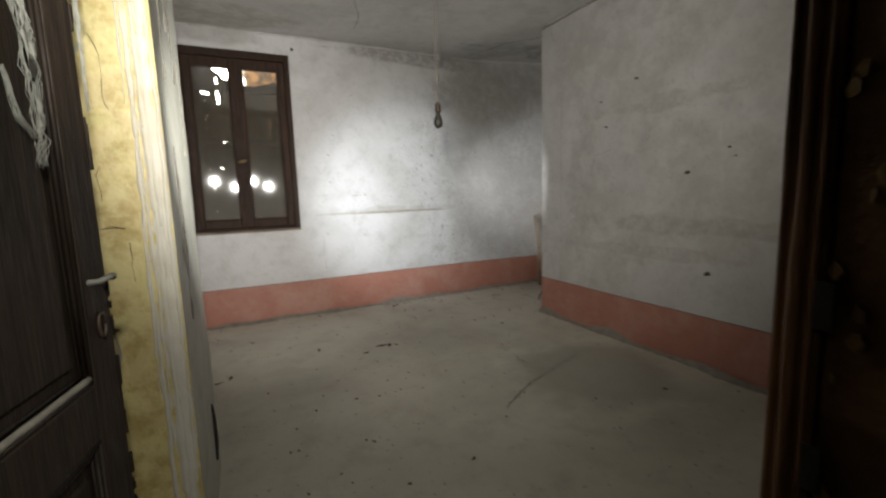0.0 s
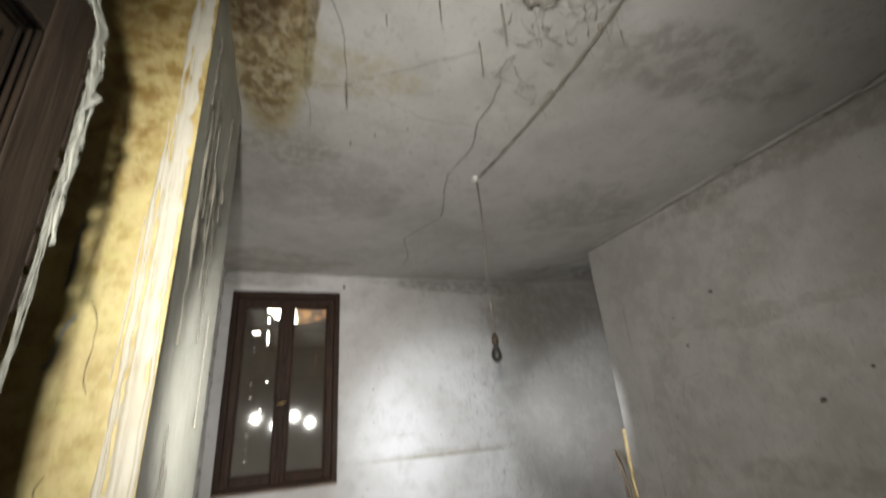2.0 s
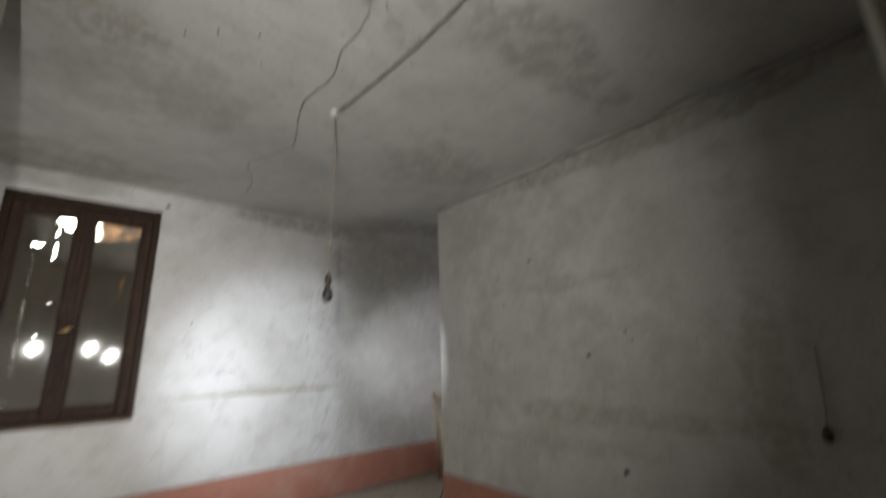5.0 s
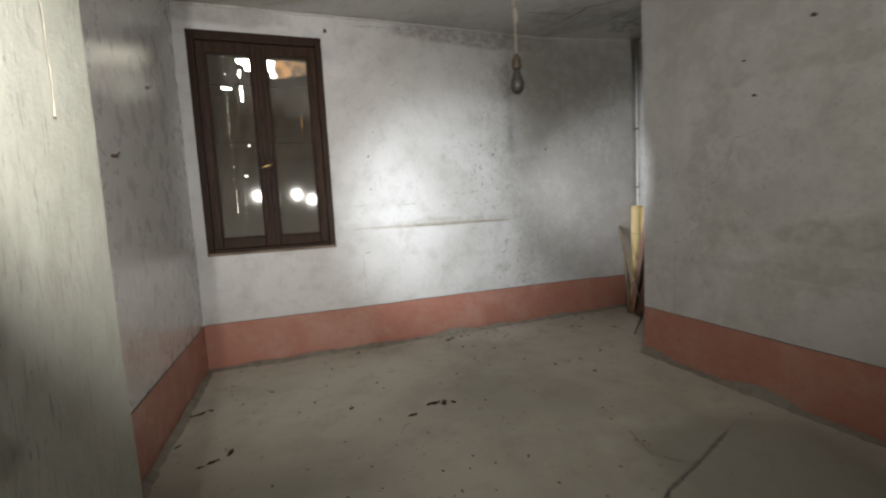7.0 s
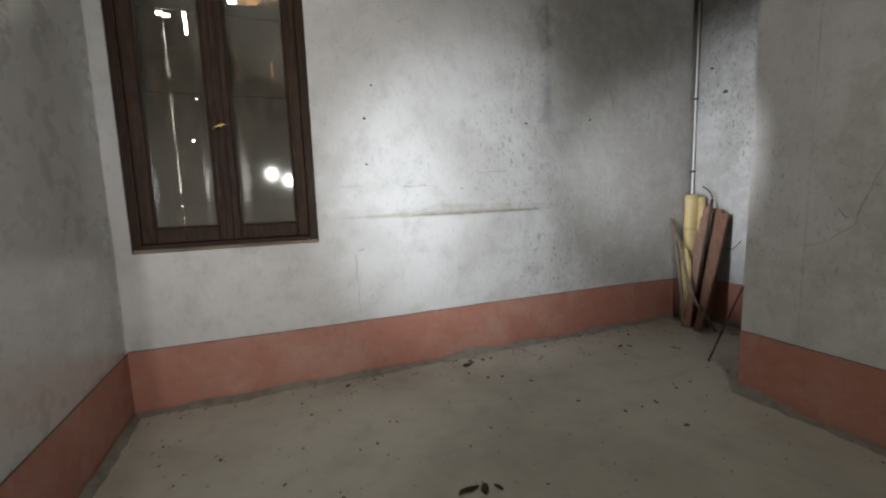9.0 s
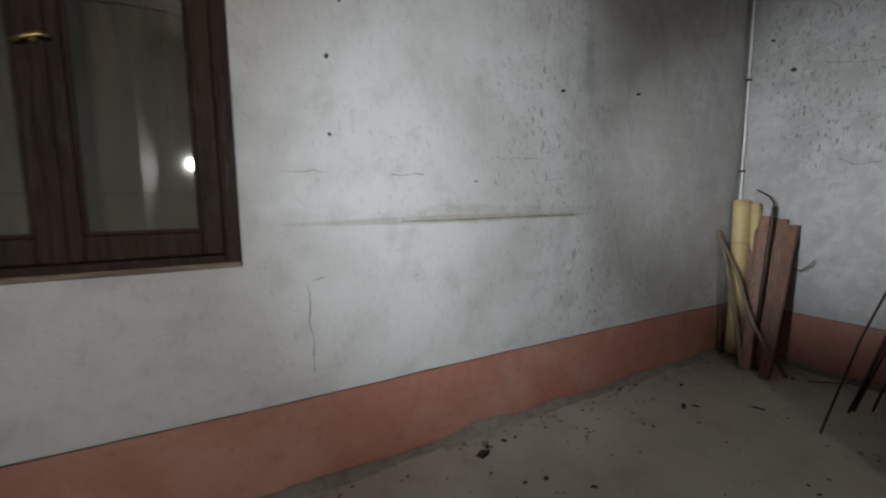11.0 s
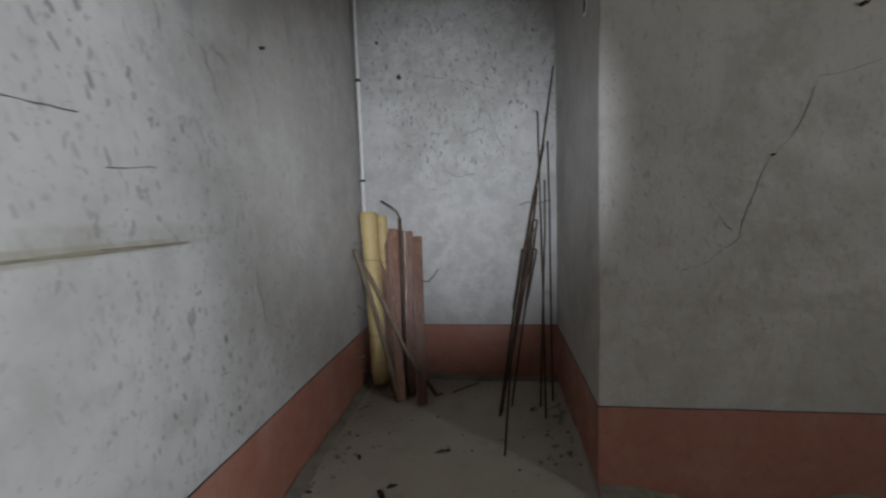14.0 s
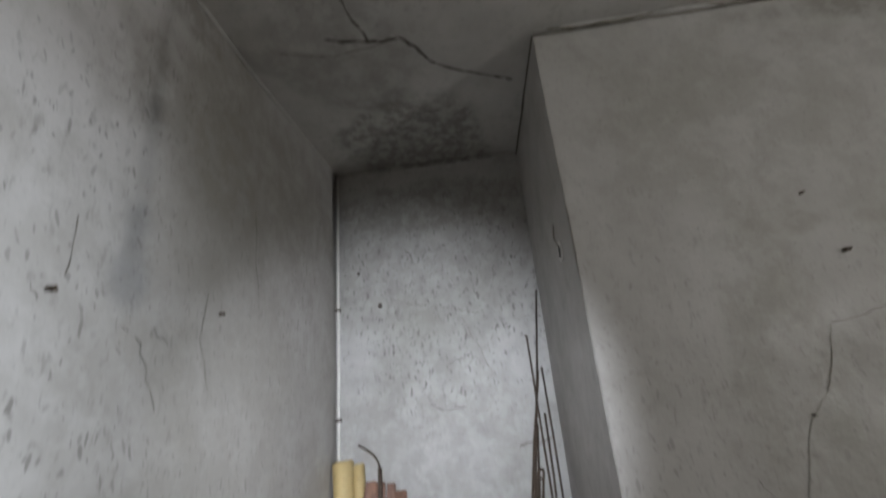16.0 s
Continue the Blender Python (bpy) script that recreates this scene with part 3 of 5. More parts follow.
wave = lambda u: DADO + 0.005 * noise.noise((u * 0.8, 2, 0)) + 0.002 * noise.noise((u * 4, 7, 0))
dado("baseboard_back", lambda u, z, d: (u, back_y(u) - d + 0.004, z), LEFT, END, lambda u: wave(u) + 0.011 - 0.02 * max(0.0, u - 3.2))
dado("baseboard_left", lambda u, z, d: (LEFT + d - 0.004, u, z), PIL_B, BACK, wave)
dado("baseboard_right", lambda u, z, d: (RIGHT - d + 0.004, u, z), DOOR, BREAST, wave)
dado("baseboard_alcove_side", lambda u, z, d: (u, BREAST + d - 0.003, z), RIGHT, END, wave)
dado("baseboard_alcove_end", lambda u, z, d: (END - d + 0.004, u, z), BREAST, back_y(END), wave)


def skirt_dirt(name, place, a, b, seed):
    """Dust and fallen plaster heaped where the wall meets the floor."""
    bm = bmesh.new()
    us = steps(a, b, 0.025)
    rows = []
    for u in us:
        w = 0.035 + 0.045 * max(0, noise.noise((u * 2.1, seed, 0)) + 0.25) + 0.02 * noise.noise((u * 13, seed, 1))
        h = 0.014 + 0.060 * max(0, noise.noise((u * 2.3, seed, 3)) + 0.12) + 0.008 * noise.noise((u * 17, seed, 5))
        w, h = max(0.012, w), max(0.006, h)
        rows.append([bm.verts.new(place(u, *q)) for q in ((0.0, h), (w * 0.35, h * 0.7), (w * 0.7, h * 0.3), (w, -0.004))])
    for r, q in zip(rows, rows[1:]):
        for k in range(3):
            bm.faces.new((r[k], q[k], q[k + 1], r[k + 1])).smooth = True
    bmesh.ops.recalc_face_normals(bm, faces=bm.faces)
    return tagged(finish(name, bm, M_DUST), "grey dust and crumbled plaster heaped along the wall foot", "dirt", kind="stuff")


skirt_dirt("wall_foot_dust", lambda u, w, h: (u, back_y(u) - 0.003 - w, h), LEFT, END, 1)
skirt_dirt("wall_foot_dust", lambda u, w, h: (LEFT + 0.003 + w, u, h), PIL_B, BACK, 2)
skirt_dirt("wall_foot_dust", lambda u, w, h: (RIGHT - 0.003 - w, u, h), DOOR, BREAST, 3)
skirt_dirt("wall_foot_dust", lambda u, w, h: (END - 0.003 - w, u, h), BREAST, back_y(END), 4)

# unseen hall behind the door, added to keep the doorway's back closed and dark
hall = structure(finish("wall_hall", slab(lambda u, v, d: (u, -2.4 - d, v), steps(-1.6, 2.2, 0.4), steps(0, TOP, 0.4), 0.2), M_WALL), "plain plaster wall of the unseen hall behind the doorway", "wall")
structure(finish("wall_hall_left", slab(lambda u, v, d: (-1.6 - d, u, v), steps(-2.4, 0.45, 0.4), steps(0, TOP, 0.4), 0.2), M_WALL), "plain plaster side wall of the unseen hall", "wall")
structure(finish("wall_hall_right", slab(lambda u, v, d: (2.2 + d, u, v), steps(-2.4, 0.45, 0.4), steps(0, TOP, 0.4), 0.2), M_WALL), "plain plaster side wall of the unseen hall", "wall")
structure(finish("wall_hall_front_left", box((-1.8, 0.30, 0), (-0.72, 0.45, TOP)), M_WALL), "plain plaster wall of the unseen hall beside the doorway", "wall")
structure(finish("ceiling_hall", box((-1.8, -2.6, 2.95), (2.4, 0.45, 3.2)), M_CEILING), "plain plaster ceiling of the unseen hall", "ceiling")

# ---- window ----
def window():
    w = thing("window_1", "dark brown two-leaf wooden window with dirty glass panes", "window", kind="structure")
    y0, y1 = BACK - 0.012, BACK + 0.075
    bm = bmesh.new()
    f = 0.055
    for lo, hi in (((WX0, y0, WZ0), (WX0 + f, y1, WZ1)), ((WX1 - f, y0, WZ0), (WX1, y1, WZ1)), ((WX0 + f, y0, WZ1 - 0.075), (WX1 - f, y1, WZ1)), ((WX0 + f, y0, WZ0), (WX1 - f, y1, WZ0 + 0.05))):
        add_box(bm, lo, hi, 0.005)
    part("window_frame", bm, M_WINDOW_WOOD, w)
    bm = box((WX0 + 0.01, BACK - 0.022, WZ0 + 0.002), (WX1 - 0.004, BACK + 0.02, WZ0 + 0.022), 0.005)
    part("window_sill", bm, M_SILL_WOOD, w, "weathered greyish wooden sill")
    mid = (WX0 + WX1) / 2
    for x0, x1, inner in ((WX0 + f, mid - 0.004, 1), (mid + 0.004, WX1 - f, -1)):
        ya, yb, z0, z1 = BACK + 0.004, BACK + 0.05, WZ0 + 0.052, WZ1 - 0.078
        outer, centre, low, high = 0.07, 0.056, 0.085, 0.09
        a, b = (outer, centre) if inner == 1 else (centre, outer)
        bm = bmesh.new()
        for lo, hi in (((x0, ya, z0), (x0 + a, yb, z1)), ((x1 - b, ya, z0), (x1, yb, z1)), ((x0 + a, ya, z0), (x1 - b, yb, z0 + low)), ((x0 + a, ya, z1 - high), (x1 - b, yb, z1))):
            add_box(bm, lo, hi, 0.006)
        for lo, hi in (((x0 + a, ya + 0.012, z0 + low), (x0 + a + 0.012, yb - 0.01, z1 - high)), ((x1 - b - 0.012, ya + 0.012, z0 + low), (x1 - b, yb - 0.01, z1 - high)),
                       ((x0 + a + 0.012, ya + 0.012, z0 + low), (x1 - b - 0.012, yb - 0.01, z0 + low + 0.012)), ((x0 + a + 0.012, ya + 0.012, z1 - high - 0.012), (x1 - b - 0.012, yb - 0.01, z1 - high))):
            add_box(bm, lo, hi, 0.003)
        sash = part("sash", bm, M_WINDOW_WOOD, w)
        tilt = 0.006 * inner
        bm = bmesh.new()
        g = [bm.verts.new((x, BACK + 0.027 + (tilt if x > (x0 + x1) / 2 else -tilt) + d, z)) for d in (0, 0.003) for x, z in ((x0 + a + 0.004, z0 + low + 0.004), (x1 - b - 0.004, z0 + low + 0.004), (x1 - b - 0.004, z1 - high - 0.004), (x0 + a + 0.004, z1 - high - 0.004))]
        for q in ((0, 1, 2, 3), (7, 6, 5, 4), (0, 4, 5, 1), (1, 5, 6, 2), (2, 6, 7, 3), (3, 7, 4, 0)):
            bm.faces.new([g[i] for i in q])
        bmesh.ops.recalc_face_normals(bm, faces=bm.faces)
        pane = part("pane", bm, M_GLASS, sash, "dusty dim glass pane")
        pane.visible_shadow = False
    bm = box((mid - 0.022, BACK - 0.008, WZ0 + 0.052), (mid + 0.022, BACK + 0.004, WZ1 - 0.08), 0.005)
    part("cover_strip", bm, M_WINDOW_WOOD, w)
    bm = bmesh.new()
    add_lathe(bm, [(0.0012, -0.02), (0.009, -0.018), (0.011, -0.006), (0.006, 0.0)], (0, 0, 0), 12)
    bmesh.ops.transform(bm, matrix=pose(mid, BACK - 0.012, 1.70, -90, 0, 0), verts=bm.verts)
    add_tube(bm, [(mid - 0.045, BACK - 0.036, 1.685), (mid - 0.02, BACK - 0.036, 1.70), (mid + 0.015, BACK - 0.036, 1.712), (mid + 0.04, BACK - 0.036, 1.71)], [0.006, 0.010, 0.010, 0.006], 10, 0.7)
    part("latch", bm, M_BRASS, w, "worn brass turning latch")
    return w


window()


def shutters():
    """Old board shutters outside the glass; worn gaps let daylight through."""
    y = BACK + 0.30
    s = thing("window_shutter", "closed worn wooden board shutters behind the window panes", "shutter", at=(0, 0, 0))
    def gap(x, z):
        """Splits and broken corners of the boards."""
        j = 0.008 * noise.noise((x * 30, z * 30, 0))
        if 0.118 < x + j < 0.268 and 2.70 > z + j > 2.575 + 0.6 * (0.268 - x) * (1 if x < 0.19 else 0.4):
            return True
        if abs(x - 0.142 + 0.02 * (z - 2.4)) < 0.008 + j * 0.3 and 2.32 < z < 2.60:
            return True
        if -0.012 < x < 0.062 and 2.416 < z + j < 2.440:
            return True
        if 0.375 < x < 0.412 - (2.70 - z) * 0.3 and 2.60 < z < 2.70:
            return True
        # wide gap added so the backdrop's amber glow shows through
        if 0.40 < x < 0.74 and 2.52 + 0.30 * max(0, x - 0.50) + 0.05 * noise.noise((x * 14, 3, 0)) < z < 2.70:
            return True
        if abs(x - 0.641) < 0.0045 and 1.985 < z < 2.20 and noise.noise((0, 0, z * 45)) > -0.15:
            return True
        return any(abs(x - a) < 0.007 and abs(z - b) < 0.006 for a, b in ((0.165, 1.93), (0.655, 1.93), (0.12, 1.66)))

    wide = (WX1 - WX0 + 0.16) / 8
    fine_x = [0.1 + 0.004 * k for k in range(44)] + [0.63 + 0.0045 * k for k in range(7)] + [0.376 + 0.012 * k for k in range(31)] + [-0.012, 0.062, 0.093, 0.107, 0.113, 0.127]
    fine_z = [2.30 + 0.012 * k for k in range(36)] + [1.98 + 0.012 * k for k in range(20)] + [1.924, 1.936, 1.654, 1.666, 1.294, 1.306]
    for i in range(8):
        x0 = WX0 - 0.08 + i * wide
        x1 = x0 + wide + (0.0 if i % 2 else 0.004)
        yy = y + (0.0 if i % 2 else 0.0225)
        bm = slab(lambda u, v, d: (u, yy + d, v), steps(x0, x1, 0.04, fine_x), steps(WZ0 - 0.12, WZ1 + 0.12, 0.12, fine_z), 0.022, gap, uneven=0.001)
        part("board", bm, M_SHUTTER, s)
    for z in (1.25, 1.95, 2.45):
        part("cross_rail", box((WX0 - 0.07, y - 0.022, z), (WX1 + 0.07, y - 0.001, z + 0.075), 0.003), M_SHUTTER, s)
    return s


shutters()
ob = finish("backdrop", box((-2.0, 6.30, -0.5), (2.6, 6.35, 4.6)), M_GLOW)
structure(ob, "bright daylight backdrop outside the shuttered window, with an added amber glow", "backdrop")

# ---- the door leaf folded back beside the pillar, and the doorway's wood ----
LEAF = pose(-0.160, 0.925, 0.0, 0, 0, -10.6)


def door_leaf():
    d = thing("door_1", "dark brown panelled wooden door, open, hung with cobwebs", "door", kind="structure", at=(0, 0, 0))
    ya, yb, z0, z1, x0, x1 = 0.0, 0.725, 0.012, 2.19, -0.040, 0.0
    d.matrix_world = LEAF
    for a, b in ((ya, ya + 0.09), (yb - 0.09, yb)):
        part("stile", box((x0, a, z0), (x1, b, z1), 0.004), M_DOOR, d)
    for a, b in ((z0, 0.22), (0.86, 0.97), (z1 - 0.13, z1)):
        part("rail", box((x0 + 0.001, ya + 0.09, a), (x1 - 0.001, yb - 0.09, b), 0.004), M_DOOR, d)
    for a, b in ((0.22, 0.86), (0.97, z1 - 0.13)):
        bm = box((x0 + 0.012, ya + 0.09, a), (x1 - 0.016, yb - 0.09, b))
        add_box(bm, (x1 - 0.017, ya + 0.14, a + 0.05), (x1 - 0.008, yb - 0.14, b - 0.05), 0.006)
        part("panel", bm, M_DOOR, d)
        bm = bmesh.new()
        for k in range(3):
            o, r = 0.004 + k * 0.011, 0.005 - k * 0.001
            y_a, y_b, za, zb, x = ya + 0.09 + o, yb - 0.09 - o, a + o, b - o, x1 - 0.006 - k * 0.003
            for p, q in (((x, y_a, za), (x, y_a, zb)), ((x, y_b, za), (x, y_b, zb)), ((x, y_a, za), (x, y_b, za)), ((x, y_a, zb), (x, y_b, zb))):
                add_tube(bm, (p, q), r, 6)
        part("moulding", bm, M_DOOR, d)
    bm = bmesh.new()
    add_tube(bm, [(x1 - 0.002, 0.655, 1.165), (x1 + 0.016, 0.66, 1.166), (x1 + 0.024, 0.68, 1.17), (x1 + 0.020, 0.705, 1.168)], [0.006, 0.005, 0.006, 0.008], 8)
    part("handle", bm, M_WEB_PALE, d, "pale dusty stub of a handle")
    bm = bmesh.new()
    ring = [(x1 + 0.003, 0.68 + 0.013 * math.cos(w), 1.075 + 0.024 * math.sin(w)) for w in (k * math.pi / 8 for k in range(17))]
    add_tube(bm, ring, 0.0035, 6)
    part("keyhole_plate", bm, M_RUST, d)
    bm = bmesh.new()
    ys = steps(ya + 0.10, yb - 0.10, 0.02)
    add_tube(bm, [(x1 - 0.008, y, 0.982 + 0.002 * noise.noise((y * 20, 1, 0))) for y in ys], [0.0085 + 0.003 * noise.noise((y * 25, 4, 0)) for y in ys], 8, 0.8)
    part("dust_ledge", bm, M_WEB, d, "pale dust lying on the panel's lower moulding")
    # scarred, splintered free edge
    bm = bmesh.new()
    rng = random.Random(4)
    for k in range(46):
        z = rng.uniform(0.1, 2.12)
        h, w = rng.uniform(0.01, 0.07), rng.uniform(0.001, 0.005)
        add_box(bm, (x1 - 0.006, yb - 0.004, z), (x1 + rng.uniform(0.001, 0.004), yb + w, z + h), 0.0015)
    part("splinters", bm, M_DOOR, d)
    return d


door_leaf()


def web_sheet(name, points, width, mat, label, seed):
    """A hanging rope of dust and web: a bundle of uneven strands along points."""
    rng = random.Random(seed)
    bm = bmesh.new()
    pts = [Vector(p) for p in points]
    dense = []
    for a, b in zip(pts, pts[1:]):
        dense += [a.lerp(b, k / 6) for k in range(6)]
    dense.append(pts[-1])
    for s in range(17):
        off = Vector((rng.uniform(-1, 1), rng.uniform(-1, 1), rng.uniform(-1, 1))) * width
        line, rad = [], []
        for i, p in enumerate(dense):
            k = math.sin(math.pi * min(1, (i + 1) / len(dense))) * 0.8 + 0.25
            j = Vector([noise.noise(p * 23 + Vector((s * 7, c * 11, seed))) for c in range(3)]) * width * 1.6
            line.append(p + off * k + j)
            rad.append(max(0.0006, width * (0.13 + 0.16 * noise.noise(p * 31 + Vector((s, 0, seed))))) * (1 - 0.6 * i / len(dense)))
        add_tube(bm, line, rad, 5)
    return tagged(finish(name, bm, mat), label, "cobweb", kind="stuff")


def web_ribbon(points, width, across, label, seed):
    """A flat pasty sheet of dust and web with ragged, torn edges; across: the way its width runs."""
    pts = [Vector(p) for p in points]
    dense = []
    for a, b in zip(pts, pts[1:]):
        dense += [a.lerp(b, k / 12) for k in range(12)]
    dense.append(pts[-1])
    side, bm, rows = Vector(across).normalized(), bmesh.new(), []
    for i, p in enumerate(dense):
        w = width * (0.75 + 0.9 * noise.noise((i * 0.23, seed, 0)) + 0.35 * noise.noise((i * 0.9, seed, 4))) * (1 - 0.75 * max(0, i / len(dense) - 0.6) / 0.4)
        w = max(0.0025, w)
        row = []
        for k in range(7):
            q = (k / 3 - 1) * w * (1 + 0.5 * noise.noise((i * 1.1, k * 5, seed)))
            row.append(bm.verts.new(p + side * (q + 0.006 * noise.noise((i * 0.3, 9, seed))) + Vector([0.0035 * noise.noise((i * 0.7, k * 1.3, seed + 7 * c)) for c in range(3)])))
        rows.append(row)
    for i, (a, b) in enumerate(zip(rows, rows[1:])):
        for k in range(6):
            if noise.noise((i * 0.33, k * 0.9, seed + 20)) < 0.30:
                bm.faces.new((a[k], a[k + 1], b[k + 1], b[k])).smooth = True
    loose = [v for v in bm.verts if not v.link_faces]
    bmesh.ops.delete(bm, geom=loose, context="VERTS")
    bmesh.ops.solidify(bm, geom=bm.faces[:], thickness=0.0022)
    return tagged(finish("cobweb", bm, M_WEB_PALE), label, "cobweb", kind="stuff")


def on_leaf(*pts):
    return [LEAF @ Vector((0.006 + d, y, z)) for d, y, z in pts]


web_sheet("cobweb", on_leaf((0, 0.47, 2.10), (0.006, 0.52, 1.90), (0.004, 0.54, 1.72), (0.005, 0.555, 1.58), (0.004, 0.56, 1.44), (0.005, 0.55, 1.38)), 0.0085, M_WEB_PALE,
          "thick pale dusty cobweb hanging down the dark door", 1)
web_sheet("cobweb", on_leaf((0, 0.50, 1.52), (0.002, 0.515, 1.45), (0.003, 0.55, 1.42)), 0.003, M_WEB_PALE, "thin pale cobweb strand on the dark door", 2)
web_sheet("cobweb", on_leaf((0.0, 0.735, 2.10), (0.002, 0.732, 1.9), (0.001, 0.732, 1.7), (0.0, 0.731, 1.5)), 0.0035, M_WEB_PALE, "thin pale cobweb along the door's free edge", 4)
web_sheet("cobweb", on_leaf((0.02, 0.30, 2.55), (0.012, 0.45, 2.36), (0.0, 0.60, 2.24), (-0.01, 0.72, 2.18), (0.0, 0.735, 2.05), (0.002, 0.735, 1.93)), 0.009, M_WEB_PALE,
          "dusty cobweb rope draped over the door's top corner", 3)
web_sheet("cobweb", on_leaf((0.03, 0.15, 2.26), (0.02, 0.35, 2.22), (0.0, 0.55, 2.205), (-0.02, 0.73, 2.20)), 0.010, M_WEB_PALE, "dusty cobweb rope between door top and pillar", 5)


ALONG = LEAF.to_3x3() @ Vector((0, 1, 0))
web_ribbon(on_leaf((0.006, 0.455, 2.12), (0.010, 0.51, 1.90), (0.010, 0.535, 1.72), (0.010, 0.552, 1.58), (0.008, 0.557, 1.44)), 0.016, ALONG, "flat pasty sheet of pale cobweb on the dark door", 31)
web_ribbon(on_leaf((0.02, 0.30, 2.55), (0.014, 0.45, 2.37), (0.008, 0.60, 2.25), (0.004, 0.715, 2.17), (0.006, 0.735, 2.06), (0.006, 0.738, 1.9), (0.006, 0.738, 1.75)), 0.020, ALONG + Vector((0, 0, 0.8)), "torn pale cobweb sheet draped over the door's corner", 32)
web_ribbon(on_leaf((0.03, 0.10, 2.30), (0.024, 0.30, 2.25), (0.012, 0.50, 2.22), (0.0, 0.70, 2.21)), 0.026, (0.1, 0.2, 1), "torn pale cobweb sheet along the door's top", 33)


def doorway_wood():
    f = thing("door_frame", "moulded orange-brown wooden door frame with peeling brown lining", "door frame", kind="structure")
    for side, x in ((1, JAMB_R), (-1, JAMB_L)):
        a, b = (x, x + 0.05) if side == 1 else (x - 0.05, x)
        part("jamb", box((a, 0.806, 0.0), (b, 0.860, HEAD), 0.005), M_FRAME, f)
        bm = bmesh.new()
        for y, r in ((0.815, 0.0045), (0.834, 0.0085), (0.853, 0.0035)):
            zs = steps(0.0, HEAD, 0.06)
            add_tube(bm, [(x - side * (0.002 + 0.002 * noise.noise((y * 90, 0, z * 4))), y + 0.0015 * noise.noise((y * 50, 3, z * 5)), z) for z in zs], [r * (1 + 0.25 * noise.noise((y * 70, 6, z * 9))) for z in zs], 8)
        part("moulding", bm, M_FRAME, f)
        a, b = (x + 0.004, x + 0.05) if side == 1 else (x - 0.05, x - 0.004)
        bm = slab(lambda u, v, d: ((x + side * (0.006 + d)), u, v), steps(0.452, 0.804, 0.03), steps(0.0, HEAD, 0.06), 0.044, uneven=0.006)
        lining = part("lining", bm, M_LINING, f, "brown lining with flaking yellowed paint")
        rng = random.Random(11 + side)
        bm = bmesh.new()
        for k in range(190):
            y, z, r = rng.uniform(0.47, 0.835), rng.uniform(0.05, HEAD - 0.05), rng.uniform(0.003, 0.013)
            n = rng.randint(5, 7)
            ring = [(x + side * (0.004 - 0.004 * rng.random()), y + r * rng.uniform(0.5, 1) * math.cos(w), z + r * 1.7 * rng.uniform(0.5, 1) * math.sin(w)) for w in (2 * math.pi * i / n for i in range(n))]
            top = [bm.verts.new(p) for p in ring]
            low = [bm.verts.new((p[0] + side * 0.006, p[1], p[2])) for p in ring]
            bm.faces.new(top)
            for i in range(n):
                bm.faces.new((top[i], low[i], low[(i + 1) % n], top[(i + 1) % n]))
        bmesh.ops.recalc_face_normals(bm, faces=bm.faces)
        flakes = part("paint_flakes", bm, painted("paint_flake", (0.24, 0.16, 0.065), (0.12, 0.06, 0.022), 0.4, 12), f, "curled flakes of old yellow paint")
    part("head_piece", box((JAMB_L - 0.05, 0.806, HEAD), (JAMB_R + 0.05, 0.860, HEAD + 0.049), 0.005), M_FRAME, f)
    for z in (1.165, 0.955):
        # raised dark blocks, coloured like the shade in the lock holes
        part("latch_hole", box((JAMB_R - 0.010, 0.79, z - 0.03), (JAMB_R - 0.004, 0.812, z + 0.03), 0.002), M_HOLE_SHADE, f, "dark block painted as the shade of an empty lock recess")
    return f


doorway_wood()


# paint and lime hanging off the pillar's flank
def peeling_strip(y, z0, z1, seed, thick=0.0035):
    line, rad = [], []
    for k in range(13):
        z = z1 + (z0 - z1) * k / 12
        line.append((PIL_X + 0.001 + 0.006 * abs(noise.noise((seed, k * 0.4, 0))), y + 0.014 * noise.noise((seed, k * 0.35, 3)), z))
        rad.append(0.0012 + thick * abs(noise.noise((seed, k * 0.8, 7))))
    return tagged(finish("peeling_strip", tube(line, rad, 6), M_WEB if seed % 2 else M_CRACK_DEEP), "strip of lime paint peeling off the grey pillar flank", "peeling paint", "peeling strips on the pillar")


for i, (y, a, b) in enumerate(((2.22, 1.85, 2.28), (2.34, 2.05, 2.60), (2.44, 1.95, 2.30), (2.52, 2.2, 2.55), (2.30, 1.2, 1.4), (2.62, 1.5, 1.9), (2.14, 2.3, 2.7))):
    peeling_strip(y, a, b, i)
for i, (y, a, b) in enumerate(((2.20, 1.70, 2.45), (2.27, 2.10, 2.62), (2.38, 1.90, 2.35), (2.48, 1.75, 2.20), (2.17, 2.45, 2.75), (2.25, 0.9, 1.5), (2.56, 2.3, 2.7))):
    peeling_strip(y, a, b, 21 + i, 0.011)
g = thing("wall_gap", "dark slot with a pale torn edge low on the pillar", "hole")
part("slot", tube([(PIL_X + 0.001, 2.60, 0.16), (PIL_X + 0.002, 2.60, 0.25), (PIL_X + 0.002, 2.605, 0.36), (PIL_X + 0.001, 2.61, 0.42)], [0.004, 0.011, 0.010, 0.004], 8), M_HOLE_SHADE, g)
part("torn_edge", tube([(PIL_X + 0.001, 2.63, 0.20), (PIL_X + 0.003, 2.632, 0.30), (PIL_X + 0.001, 2.635, 0.40)], [0.004, 0.012, 0.005], 8), M_WHITE_EDGE, g)


